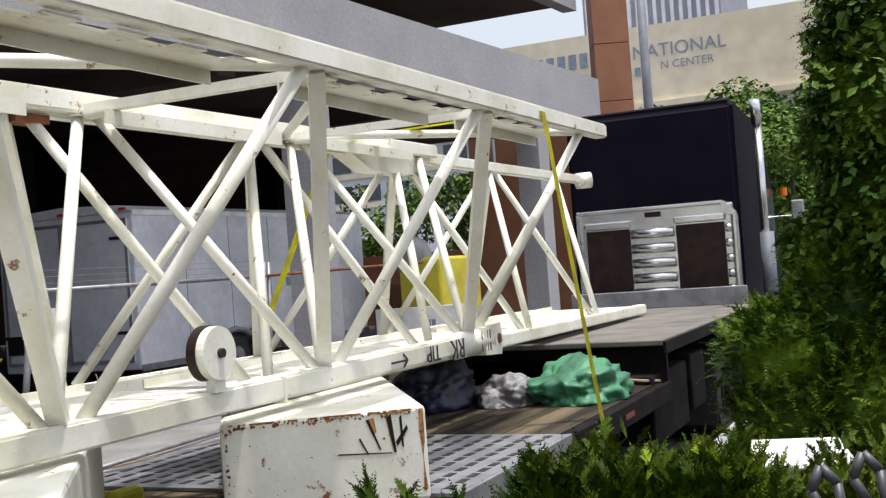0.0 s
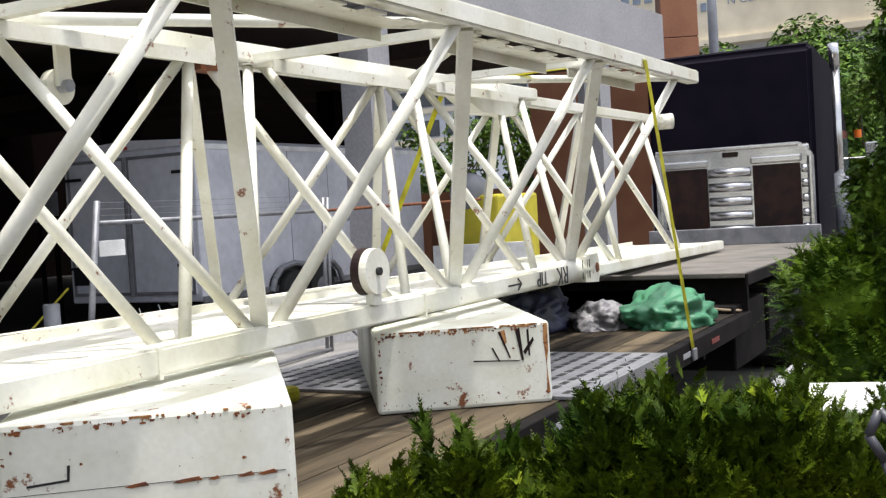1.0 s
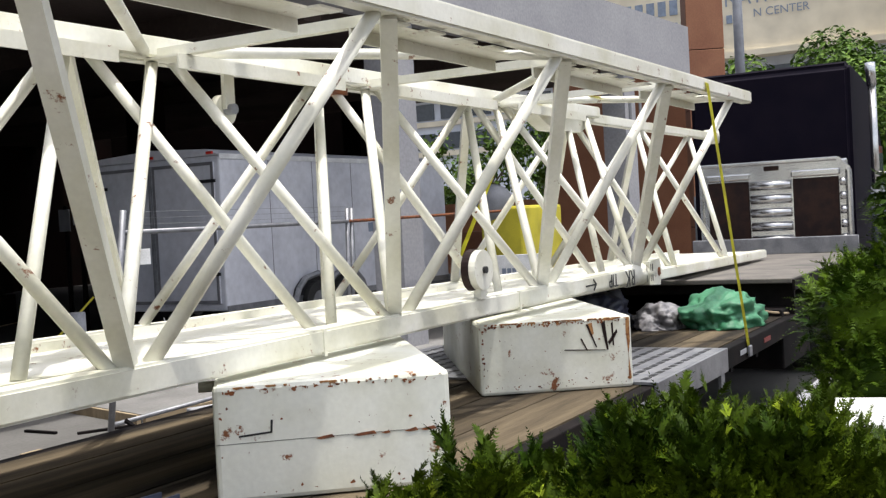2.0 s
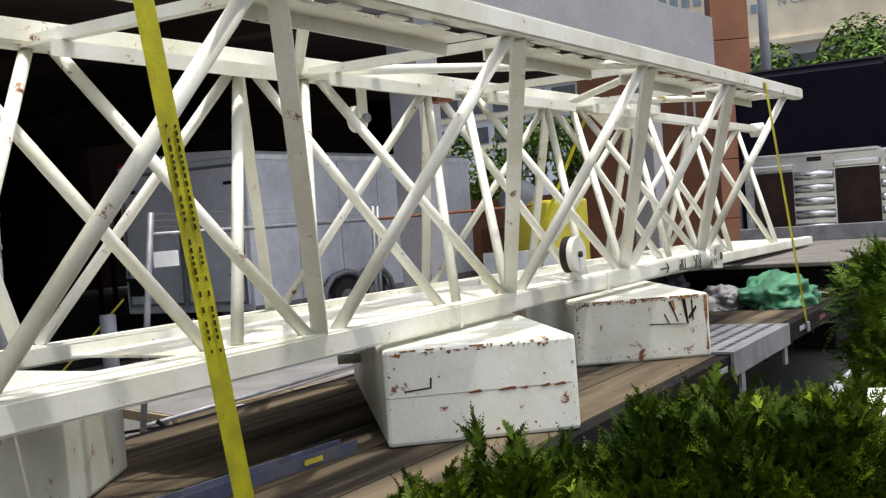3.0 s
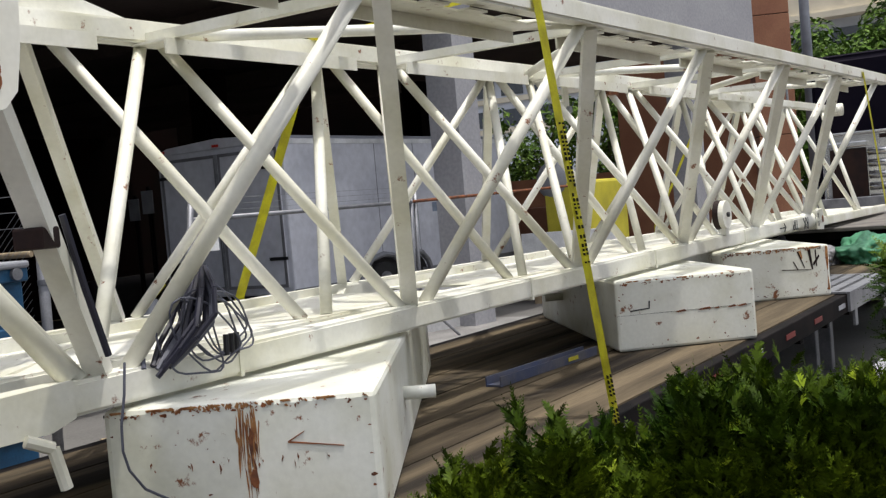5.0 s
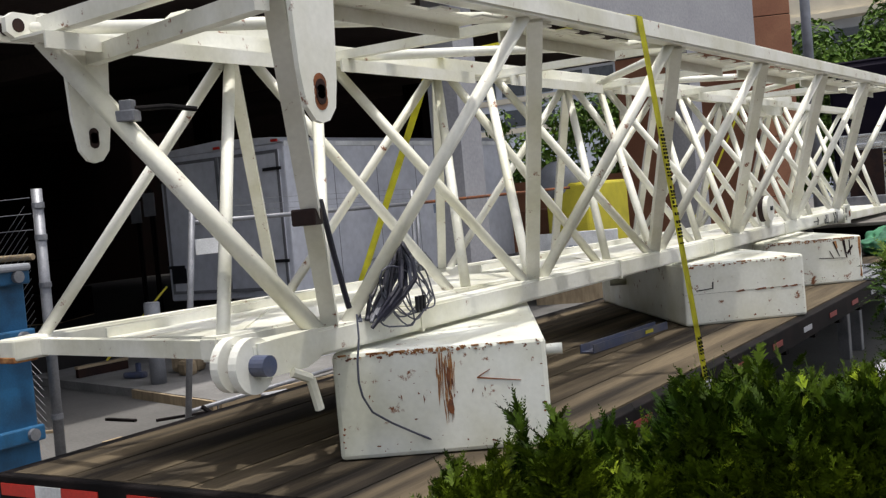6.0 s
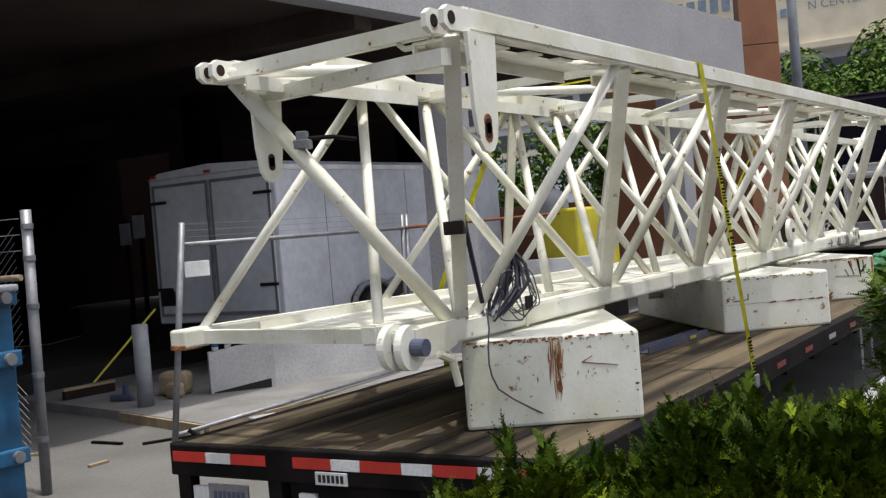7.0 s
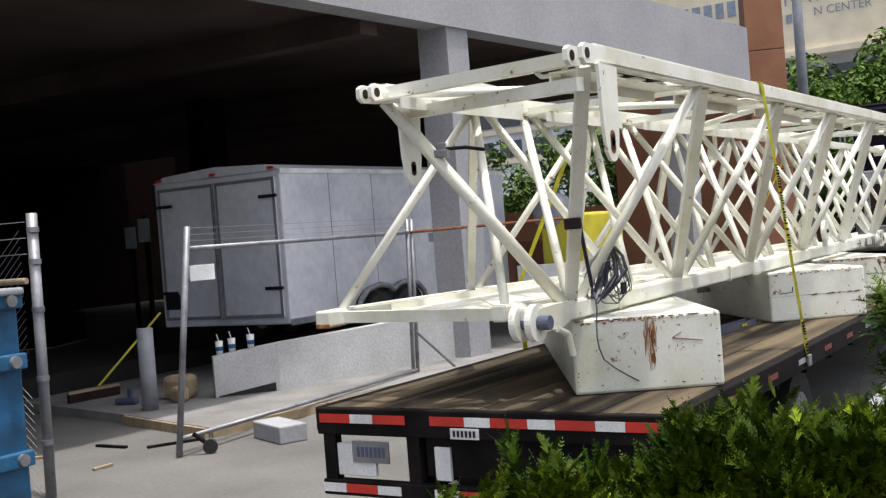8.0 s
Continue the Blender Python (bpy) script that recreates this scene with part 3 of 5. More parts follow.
part("apex_boss", tube(tube(B(), (16.25, VY, 3.135), (16.5, VY, 3.135), 0.06, 18, 0.08), (16.52, VY - 0.09, 3.135), (16.52, VY + 0.09, 3.135), 0.10, 18), WHITE, inner_jib, "", True)
part("apex_plate", plate(B(), [(0.55, VZ + 0.05), (0.7, VZ + 0.16), (1.3, VZ + 0.14), (1.65, VZ + 0.05)], VY - 0.06, VY + 0.06), WHITE, inner_jib)
part("apex_plate", plate(B(), [(10.4, VZ - 0.02), (10.8, VZ - 0.16), (11.5, VZ - 0.16), (11.8, VZ - 0.02), (11.7, VZ + 0.06), (10.5, VZ + 0.06)], VY - 0.08, VY + 0.08), WHITE, inner_jib)
for x in (13.2, 13.55):
    part("apex_pin", tube(B(), (x, VY, VZ), (x, VY, VZ + 0.3), 0.018, 8), GALV, inner_jib)
hangdisc = part("hanging_sheave", tube(B(), (6.16, VY - 0.12, 2.86), (6.16, VY - 0.07, 2.86), 0.085, 26), WHITE, inner_jib, "white hanging sheave wheel")
part("sheave_strap", span(B(), (6.12, VY - 0.15, 2.86), (6.20, VY - 0.125, 3.06)), WHITE, hangdisc)
part("sheave_hub", tube(B(), (6.16, VY - 0.18, 2.86), (6.16, VY - 0.12, 2.86), 0.03, 12), GREY, hangdisc)
part("node_rust", span(B(), (7.24, VY - 0.06, VZ - 0.09), (7.46, VY + 0.06, VZ - 0.045)), RUST, inner_jib)
# cable sheaves at the trailing end
for x0, y in ((-0.01, NY + 0.08), (-0.03, NY - 0.04)):
    sh = part("cable_sheave", tube(B(), (x0, y - 0.022, 1.60), (x0, y + 0.022, 1.60), 0.118, 28), WHITE, jib, "white cable sheave")
    part("sheave_pin", tube(B(), (x0, y - 0.10, 1.60), (x0, y + 0.05, 1.60), 0.045, 16), BLUESTEEL, sh)
part("sheave_cheek", plate(B(), [(-0.02, 1.54), (0.28, 1.54), (0.38, 1.57), (0.38, 1.70), (-0.02, 1.69)], NY - 0.075, NY - 0.055), WHITE, jib)
part("cable_guide", path_tube(B(), [(0.16, NY - 0.09, 1.54), (0.24, NY - 0.12, 1.50), (0.27, NY - 0.13, 1.36)], 0.022, 8), WHITE, jib)

# ---- ballast blocks ----
def ballast(face_l, face_r, length, height, label, lines):
    """A long steel block on the deck; its end face runs between two deck points."""
    l, r = Vector((*face_l, DECK)), Vector((*face_r, DECK))
    along = (r - l).normalized()
    back = Vector((-along.y, along.x, 0))
    if back.x < 0:
        back = -back
    w = (r - l).length
    c = (l + r) / 2 + back * length / 2
    ob = thing("ballast_block", c, label, "steel block", True, "ballast blocks under the boom")
    m = Matrix((along, back, Vector((0, 0, 1)))).transposed().to_4x4()
    m.translation = c + Vector((0, 0, height / 2 + 0.001))
    bm = B()
    box(bm, (0, 0, 0), (w, length, height), 0, 0.022)
    bmesh.ops.subdivide_edges(bm, edges=list(bm.edges), cuts=1)
    bmesh.ops.transform(bm, matrix=m, verts=bm.verts)
    body = part("body", bm, BLOCK, ob)
    chips = B()

    def chip(u, v, size, out=0.0025):
        n = random.randint(5, 8)
        ang = sorted(random.uniform(0, 6.28) for _ in range(n))
        sx, sz = size * random.uniform(0.6, 1.6), size * random.uniform(0.5, 1.3)
        loop = [chips.verts.new(((u + sx * math.cos(q) * random.uniform(0.6, 1)), -length / 2 - out, v + sz * math.sin(q) * random.uniform(0.6, 1))) for q in ang]
        chips.faces.new(loop)

    for k in range(lines * 9):
        u = random.uniform(-0.47, 0.47) * w
        kind = random.random()
        if kind < 0.42:
            chip(u, height / 2 - 0.022 - abs(random.gauss(0, 0.008)), random.uniform(0.004, 0.013))
        elif kind < 0.62:
            chip(u, -height / 2 + 0.03 + abs(random.gauss(0, 0.02)), random.uniform(0.003, 0.010))
        elif kind < 0.78:
            chip(random.choice((-1, 1)) * (w / 2 - 0.028), random.uniform(-0.4, 0.4) * height, random.uniform(0.004, 0.012))
        else:
            chip(u, random.uniform(-0.42, 0.42) * height, random.uniform(0.002, 0.007))
    bmesh.ops.transform(chips, matrix=m, verts=chips.verts)
    part("rust_flecking", chips, RUST, body)["kind"] = "stuff"
    fringe = B()
    for k in range(lines * 2):
        u, wd = random.uniform(-0.48, 0.44) * w, random.uniform(0.01, 0.05)
        zt = height / 2 - 0.004
        plate(fringe, [(u, zt - 0.009), (u + wd * 0.3, zt - 0.010 - random.uniform(0.001, 0.006)), (u + wd, zt - 0.010), (u + wd * 0.8, zt - 0.004), (u, zt - 0.005)], -length / 2 - 0.002, -length / 2 + 0.03)
    bmesh.ops.transform(fringe, matrix=m, verts=fringe.verts)
    part("rust_fringe", fringe, STAIN, body)["kind"] = "stuff"
    return ob, m, w, length, height, body


block_a = ballast((7.60, 0.90), (8.17, 0.08), 2.3, 0.465, "chipped white steel ballast block with rust streaks on deck", 18)
block_b = ballast((4.93, 0.775), (5.56, -0.01), 2.6, 0.495, "white steel ballast block with a rusty weld seam", 7)
block_c = ballast((0.56, 0.865), (1.06, 0.015), 3.7, 0.50, "white steel ballast block with a long rust stain", 8)


def on_face(bl, outline, material, name, out=0.003):
    """A thin mark on a block's end face, from an outline across and up in metres from its lower corner."""
    ob, m, w, length, height, body = bl
    bm = B()
    plate(bm, [(x - w / 2, z - height / 2) for x, z in outline], -length / 2 - out, -length / 2 + 0.001)
    bmesh.ops.transform(bm, matrix=m, verts=bm.verts)
    return part(name, bm, material, body)


def drips(bl, u0, u1, top, drop, count, material, name, seed, width=0.010, out=0.002):
    """Thin uneven runs of rust down a block's end face."""
    rng = random.Random(seed)
    ob, m, w, length, height, body = bl
    bm = B()
    for k in range(count):
        f = rng.gauss(0.5, 0.2)
        u = u0 + (u1 - u0) * min(max(f, 0), 1)
        z0 = top - rng.random() ** 2 * drop * 0.7
        ln = drop * rng.uniform(0.15, 0.75) * (1.2 - abs(f - 0.5) * 1.6)
        z1 = max(z0 - ln, top - drop)
        a, b, c = (rng.uniform(0.3, 1.0) * width for _ in range(3))
        s = rng.uniform(-0.006, 0.006)
        mid = z0 + (z1 - z0) * rng.uniform(0.3, 0.7)
        off = out + k * 0.00002
        plate(bm, [(x - w / 2, z - height / 2) for x, z in ((u, z0), (u + a, z0 - 0.01), (u + b + s, mid), (u + s * 1.5 + c * 0.3, z1), (u + s - c * 0.5, mid))], -length / 2 - off, -length / 2 + 0.001)
    bmesh.ops.transform(bm, matrix=m, verts=bm.verts)
    part(name, bm, material, body)["kind"] = "stuff"


drips(block_c, 0.47, 0.57, 0.49, 0.36, 22, STAIN, "rust_stain", 3, 0.006)
drips(block_c, 0.505, 0.545, 0.40, 0.24, 12, RUST, "rust_core", 4, 0.007, 0.004)
on_face(block_c, [(0.512, 0.215), (0.522, 0.185), (0.535, 0.18), (0.545, 0.20), (0.54, 0.245), (0.525, 0.25)], RUST, "rust_scar", 0.005)
drips(block_c, 0.02, 0.95, 0.496, 0.03, 70, STAIN, "edge_rust", 5, 0.012)
drips(block_c, 0.05, 0.90, 0.30, 0.06, 14, RUST, "rust_speck", 6, 0.005)
drips(block_b, 0.02, 0.97, 0.486, 0.025, 16, STAIN, "edge_rust", 8, 0.008)
drips(block_a, 0.05, 0.95, 0.458, 0.04, 36, STAIN, "edge_rust", 9, 0.010)
on_face(block_c, [(0.66, 0.335), (0.86, 0.309), (0.86, 0.312), (0.67, 0.340)], RUST, "scratch")
on_face(block_c, [(0.66, 0.335), (0.72, 0.37), (0.722, 0.374), (0.66, 0.341)], RUST, "scratch")
for u0, u1 in ((0.42, 0.50), (0.58, 0.68), (0.70, 0.74), (0.80, 0.86), (0.87, 0.94)):
    on_face(block_b, [(u0, 0.245), (u0 + 0.02, 0.240), (u1, 0.244), (u1 - 0.01, 0.258), (u0 + 0.03, 0.253)], RUST, "weld_seam")
on_face(block_b, [(0.005, 0.249), (0.97, 0.2495), (0.97, 0.251), (0.005, 0.2505)], DARKSTEEL, "weld_line", 0.0015)
on_face(block_b, [(0.10, 0.275), (0.24, 0.285), (0.245, 0.34), (0.235, 0.34), (0.232, 0.292), (0.10, 0.283)], BLACKPAINT, "gouge")
for pts in ([(0.70, 0.42), (0.76, 0.27), (0.768, 0.27), (0.715, 0.42)], [(0.80, 0.42), (0.83, 0.25), (0.842, 0.25), (0.825, 0.44)], [(0.55, 0.262), (0.82, 0.248), (0.82, 0.252), (0.56, 0.268)],
            [(0.84, 0.30), (0.9, 0.38), (0.905, 0.36), (0.85, 0.28)], [(0.865, 0.42), (0.87, 0.28), (0.88, 0.27), (0.877, 0.43)], [(0.66, 0.33), (0.70, 0.25), (0.706, 0.255), (0.668, 0.335)]):
    on_face(block_a, pts, BROWN, "gouge")
for pts in ([(0.962, 0.452), (0.985, 0.452), (0.985, 0.30), (0.972, 0.22), (0.985, 0.06), (0.966, 0.05), (0.972, 0.2), (0.960, 0.36)], [(0.74, 0.448), (0.93, 0.452), (0.86, 0.437), (0.79, 0.442)], [(0.70, 0.42), (0.73, 0.34), (0.75, 0.36), (0.74, 0.43)]):
    on_face(block_a, pts, STAIN, "rust_streak", 0.002)
for bl, s, f in ((block_c, 1, -0.17), (block_b, -1, 0.15)):
    ob, m, w, length, height, body = bl
    peg = tube(B(), (s * w / 2, f * length, 0.02), (s * (w / 2 + 0.15), f * length, 0.02), 0.032, 14)
    bmesh.ops.transform(peg, matrix=m, verts=peg.verts)
    part("lifting_peg", peg, BLOCK, body, "", True)

# ---- straps over the load ----
def strap(points, width, label):
    c = Vector(points[-1])
    ob = thing("ratchet_strap", (c.x, c.y, DECK - 0.12), label, "strap", True, "tie-down straps")
    bm = B()
    rows = []
    for p in points:
        rows.append([bm.verts.new((p[0] - width / 2, p[1], p[2])), bm.verts.new((p[0] + width / 2, p[1], p[2]))])
    for r0, r1 in zip(rows[:-1], rows[1:]):
        bm.faces.new((r0[0], r0[1], r1[1], r1[0]))
    bmesh.ops.solidify(bm, geom=list(bm.faces), thickness=0.004)
    web = part("webbing", bm, YELLOW, ob)
    part("hook", box(B(), (c.x, c.y - 0.012, DECK - 0.10), (width, 0.02, 0.09), 0, 0.006), GALV, ob)
    return ob, web


def strap_line(x_top, x_low, x_far):
    return [(x_far, 2.635, DECK - 0.05), (x_far, UY + 0.09, SZ + 0.04), (x_far - 0.03, VY + 0.09, VZ + 0.05), (x_far - 0.04, VY + 0.05, VZ + 0.062), ((x_top + x_far) / 2, QY, TOPZ + 0.075), (x_top, PY, TOPZ + 0.085),
            (x_top, PY - 0.064, TOPZ + 0.07), (x_low, -0.042, DECK - 0.05), (x_low, -0.042, DECK - 0.12)]


strap_rear, web_rear = strap(strap_line(2.76, 2.98, 3.20), 0.09, "bright yellow webbing strap with black print bars")
strap_front, web_front = strap(strap_line(10.36, 10.72, 10.5), 0.09, "yellow webbing strap stretched over the boom end")


def strap_point(f):
    return Vector((2.76, PY - 0.064, TOPZ + 0.07)).lerp(Vector((2.98, -0.042, DECK - 0.05)), f)


for run in ((0.30, 0.62), (0.88, 1.0)):
    f = run[0]
    while f < run[1]:
        n = random.uniform(0.004, 0.009)
        for off in (-0.018, 0.020):
            if random.random() < 0.88:
                p, q = strap_point(f), strap_point(min(f + n, run[1]))
                part("print_bar", beam(B(), (p.x + off, p.y - 0.006, p.z), (q.x + off, q.y - 0.006, q.z), 0.020, 0.003), BLACKPAINT, web_rear)
        f += n + (0.004 if random.random() < 0.8 else 0.014)

# ---- tarpaulins and loose things on the deck ----
def heap(name, centre, size, material, label, seed, cuts=5, smooth=True):
    ob = thing(name, (centre[0], centre[1], DECK), label, "tarpaulin", True)
    bm = B()
    bmesh.ops.create_icosphere(bm, subdivisions=cuts, radius=1.0)
    for v in bm.verts:
        d = v.co.normalized()
        n = noise.noise(d * 1.6 + Vector((seed, 0, 0))) * 0.30 + noise.noise(Vector((d.x * 2.5, d.y * 5, d.z * 4)) + Vector((0, seed, 0))) * 0.18
        warp = noise.noise(d * 2.0 + Vector((0, 0, seed))) * 2.2
        n += (0.5 - abs(noise.noise(Vector((d.x * 2.2 + warp, d.y * 7 + warp, d.z * 5)) + Vector((seed, seed, 0))))) ** 2 * 0.32
        v.co = Vector((d.x * size[0], d.y * size[1], max(d.z, -0.25) * size[2])) * (1 + n)
        v.co.z = max(v.co.z, -0.24 * size[2])
    bmesh.ops.translate(bm, verts=bm.verts, vec=(centre[0], centre[1], DECK + 0.24 * size[2] + 0.002))
    part("folded_sheet", bm, material, ob, "", smooth)
    return ob


heap("tarpaulin", (11.82, 0.46, 0), (0.55, 0.36, 0.24), GREENTARP, "crumpled bright green tarpaulin bundle on the deck", 3.1)
heap("tarpaulin", (11.55, 0.98, 0), (0.27, 0.25, 0.18), SILVERTARP, "crumpled silver-grey plastic sheet on the deck", 7.7)
heap("tarpaulin", (11.45, 1.60, 0), (0.62, 0.32, 0.27), BLUETARP, "dark blue rolled tarpaulin on the deck", 12.4)
rope = thing("rope_end", (12.0, 0.2, DECK), "thin pale rope end lying on the deck", "rope", True)
part("rope", path_tube(B(), [(12.2, 0.26, DECK + 0.10), (12.45, 0.12, DECK + 0.05), (12.75, 0.04, DECK + 0.012)], 0.012), TIMBER, rope)
bar = thing("steel_channel", (4.1, 0.99, DECK), "blue-grey steel channel bar lying on the deck", "steel bar", True)
ch = B()
for dy, z0, z1, t in ((0, 0.0, 0.012, 0.11), (-0.05, 0.0, 0.06, 0.01), (0.05, 0.0, 0.06, 0.01)):
    box(ch, (4.24, 1.0 + dy, DECK + 0.003 + (z0 + z1) / 2), (1.2, t, z1 - z0), -4.3)
part("channel", ch, BLUESTEEL, bar)
part("yellow_mark", box(B(), (4.50, 0.918, DECK + 0.035), (0.13, 0.003, 0.025), -4.3), YELLOWPAINT, bar)
ratchet = thing("strap_winch", (7.55, 1.85, DECK), "yellow strap bundle by the block", "strap", True)
part("strap_roll", box(box(B(), (7.5, 1.85, DECK + 0.06), (0.22, 0.12, 0.12), 12, 0.03), (7.82, 1.72, DECK + 0.05), (0.25, 0.10, 0.10), -8, 0.03), YELLOW, ratchet)
# cable coil hung on the boom's end panel
coil = thing("cable_coil", (0.62, 0.62, 1.60), "tangled grey electric cables hung on the boom", "cable coil", True)
rng = random.Random(4)
for k in range(7):
    c0 = Vector((0.66 + rng.uniform(-0.03, 0.16), 0.60 + rng.uniform(-0.05, 0.05), 1.76 + rng.uniform(-0.05, 0.06)))
    tilt = Vector((rng.uniform(-0.5, 0.1), -1, rng.uniform(-0.25, 0.25))).normalized()
    u = tilt.orthogonal().normalized()
    v = tilt.cross(u)
    r1, r2, ph = rng.uniform(0.08, 0.16), rng.uniform(0.10, 0.17), rng.uniform(0, 6)
    loop = [c0 + u * r1 * math.cos(q) * (1 + 0.18 * math.sin(2 * q + ph)) + v * r2 * math.sin(q) * (1 + 0.15 * math.cos(3 * q + ph)) for q in [0.25 * i for i in range(27)]]
    part("cable_loop", path_tube(B(), loop, 0.0042, 5), CABLE, coil)["kind"] = "stuff"
for k in range(16):
    off = Vector((rng.gauss(0, 0.022), rng.gauss(0, 0.03), rng.gauss(0, 0.012)))
    p0, p1 = Vector((0.74, 0.62, 2.00)) + off * 0.5, Vector((0.50, 0.62, 1.66)) + off
    midp = (p0 + p1) / 2 + off * 1.6 + Vector((0.03, -0.02, -0.03))
    strand = part("cable_strand", path_tube(B(), [p0, (p0 + midp) / 2 + off * 0.4, midp, (p1 + midp) / 2 + off * 0.3, p1], 0.011, 6), CABLEDARK if k % 4 else CABLE, coil)
for k in range(3):
    part("plug", tube(B(), (0.78 + 0.03 * k, 0.56, 1.74), (0.775 + 0.03 * k, 0.56, 1.66), 0.011, 8), BLACKPAINT, coil)
part("turnbuckle", path_tube(B(), [(0.03, 0.50, 2.24), (0.09, 0.50, 2.00), (0.16, 0.50, 1.76)], 0.013), CABLEDARK, coil, "dark threaded tensioner rod")
part("lead", path_tube(B(), [(0.25, 0.53, 1.72), (0.21, 0.50, 1.62), (0.185, 0.50, 1.52), (0.18, 0.50, 1.43), (0.20, 0.50, 1.36), (0.26, 0.50, 1.28), (0.36, 0.47, 1.21), (0.47, 0.42, 1.14), (0.56, 0.36, 1.08)], 0.005), CABLE, coil)

# ---- parking structure behind ----

def front(x):
    """Where the structure's front face stands, at x along the yard."""
    return 6.95 - 0.076 * (x - 8.75)


def wall_strip(name, x0, x1, d0, d1, z0, z1, material, label, category="wall", bevel=0.0):
    """A block along the structure's front: d0, d1 are depths behind the front face."""
    bm = B()
    lo = [(x0, front(x0) + d0), (x1, front(x1) + d0), (x1, front(x1) + d1), (x0, front(x0) + d1)]
    a = [bm.verts.new((x, y, z0)) for x, y in lo]
    b = [bm.verts.new((x, y, z1)) for x, y in lo]
    bm.faces.new(a[::-1]), bm.faces.new(b)
    for i in range(4):
        j = (i + 1) % 4
        bm.faces.new((a[i], a[j], b[j], b[i]))
    ob = part(name, bm, material)
    return tagged(ob, label, category, kind="structure")


wall_strip("fascia_beam", -14, 22.1, 0.0, 0.45, 5.57, 6.95, CONCRETE, "grey cast concrete edge beam of the car park", "beam")
wall_strip("ceiling", -14, 22.1, 0.45, 26, 5.76, 6.1, CEILING, "concrete soffit of the car park, darkened for its shade", "ceiling")
wall_strip("ceiling_upper", -14, 23, 1.2, 26, 9.3, 9.8, CEILING, "soffit of the upper parking level, darkened for its shade", "ceiling")
wall_strip("fascia_upper", -14, 23, 0.8, 1.2, 9.1, 10.2, CONCRETE, "grey concrete edge beam of the upper level", "beam")
wall_strip("wall_back", -14, 26, 25, 25.4, 0, 9.3, INNERSHADE, "back wall deep inside the car park, its shade in the colour")
wall_strip("wall_side", 25.6, 26, 11.2, 25, 0, 9.3, INNERSHADE, "end wall of the car park, its shade in the colour")
wall_strip("wall_end", 25.6, 26, 1.2, 5.7, 0, 6.2, BRICK, "brown clad end wall of the car park")
wall_strip("wall_low", 25.6, 25.9, 5.7, 11.2, 0, 2.7, BRICK, "low brown wall below the open end")
# wall_west is out of view, added to close the interior off from daylight
wall_strip("wall_west", -14.4, -14, 0.5, 25, 0, 9.3, INNERSHADE, "end wall of the car park, its shade in the colour")
wall_strip("floor_inner", -14, 25, 5.2, 25, 0.0, 0.42, SHADEFLOOR, "raised concrete floor inside, indoor shade in its colour", "floor")
for x0 in (-10.5, 8.68, 17.9):
    col = wall_strip("column_concrete", x0, x0 + 0.6, 0.06, 0.62, 0.0, 5.76, CONCRETE, "square grey concrete column of the car park", "column")
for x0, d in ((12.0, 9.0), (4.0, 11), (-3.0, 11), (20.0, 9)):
    wall_strip("column_inner", x0, x0 + 0.6, d, d + 0.6, 0.4, 5.76, INNERSHADE, "inner concrete column, its shade in the colour", "column")
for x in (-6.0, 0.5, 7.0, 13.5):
    wall_strip("ceiling_rib", x, x + 0.4, 0.45, 25, 5.35, 5.76, CEILING, "concrete ceiling rib, darkened for its shade", "ceiling")

brick = thing("clad_pier", (23.6, 6.05, 0), "tall brown clad pier with thin dark joints", "pier")
turn = 24.0
for k in range(9):
    z0 = 0.0 + k * 1.62
    part("cladding_panel", box(B(), (23.7, 6.0, z0 + 0.80), (1.0, 1.0, 1.60), turn, 0.012), BRICK, brick)
part("joint_core", box(B(), (23.7, 6.0, 7.2), (0.96, 0.96, 14.4), turn), DARKSTEEL, brick)

lamp = thing("lamp_pole", (28.3, 6.1, 0), "tall plain grey steel pole", "pole")
part("shaft", tube(B(), (28.3, 6.1, 0), (28.3, 6.1, 13), 0.18, 18, 0.13), POLEGREY, lamp, "", True)
part("base", tube(B(), (28.3, 6.1, 0), (28.3, 6.1, 0.4), 0.34, 18), CONCRETE, lamp)

# ---- street front far behind ----
centre = thing("civic_building", (95, 20, 0), "broad cream civic building with grey letters, far off", "building")


def far_wall(name, y0, y1, x, z0, z1, material, parent, depth=6.0, label=""):
    return part(name, span(B(), (x, y0, z0), (x + depth, y1, z1)), material, parent, label)


far_wall("lower_wall", -40, 60, 90, 0, 15.2, PALE, centre, 20)
far_wall("upper_wall", -40, 60, 88.5, 15.2, 22.0, CREAM, centre, 22, "cream upper wall with letters")
far_wall("ledge", -40, 60, 88.0, 14.7, 15.2, CREAM, centre, 2)
for z in (8.6, 11.6):
    far_wall("sill_band", -40, 60, 89.6, z, z + 0.5, CREAM, centre, 0.6)
    for k in range(30):
        far_wall("window", -38 + k * 3.2, -35.6 + k * 3.2, 89.85, z + 0.7, z + 2.3, GLASSDARK, centre, 0.2)
ROT = Matrix.Rotation(radians(-90), 4, "Z") @ Matrix.Rotation(radians(90), 4, "X")
for text, y, z, size in (("NATIONAL", 17.55, 19.15, 1.62), ("N CENTER", 16.9, 18.0, 0.98)):
    lettering(text, size, Matrix.Translation((88.4, y, z)) @ ROT, LETTER, centre, "letters")
for k in range(9):
    far_wall("letter_bar", 22.6 + k * 1.05, 23.3 + k * 1.05, 88.4, 19.1, 20.4, LETTER, centre, 0.1)
    far_wall("letter_bar", 21.0 + k * 0.8, 21.5 + k * 0.8, 88.4, 17.7, 18.4, LETTER, centre, 0.1)
tower = thing("office_tower", (150, 30, 0), "grey office tower with fine vertical ribs", "building")
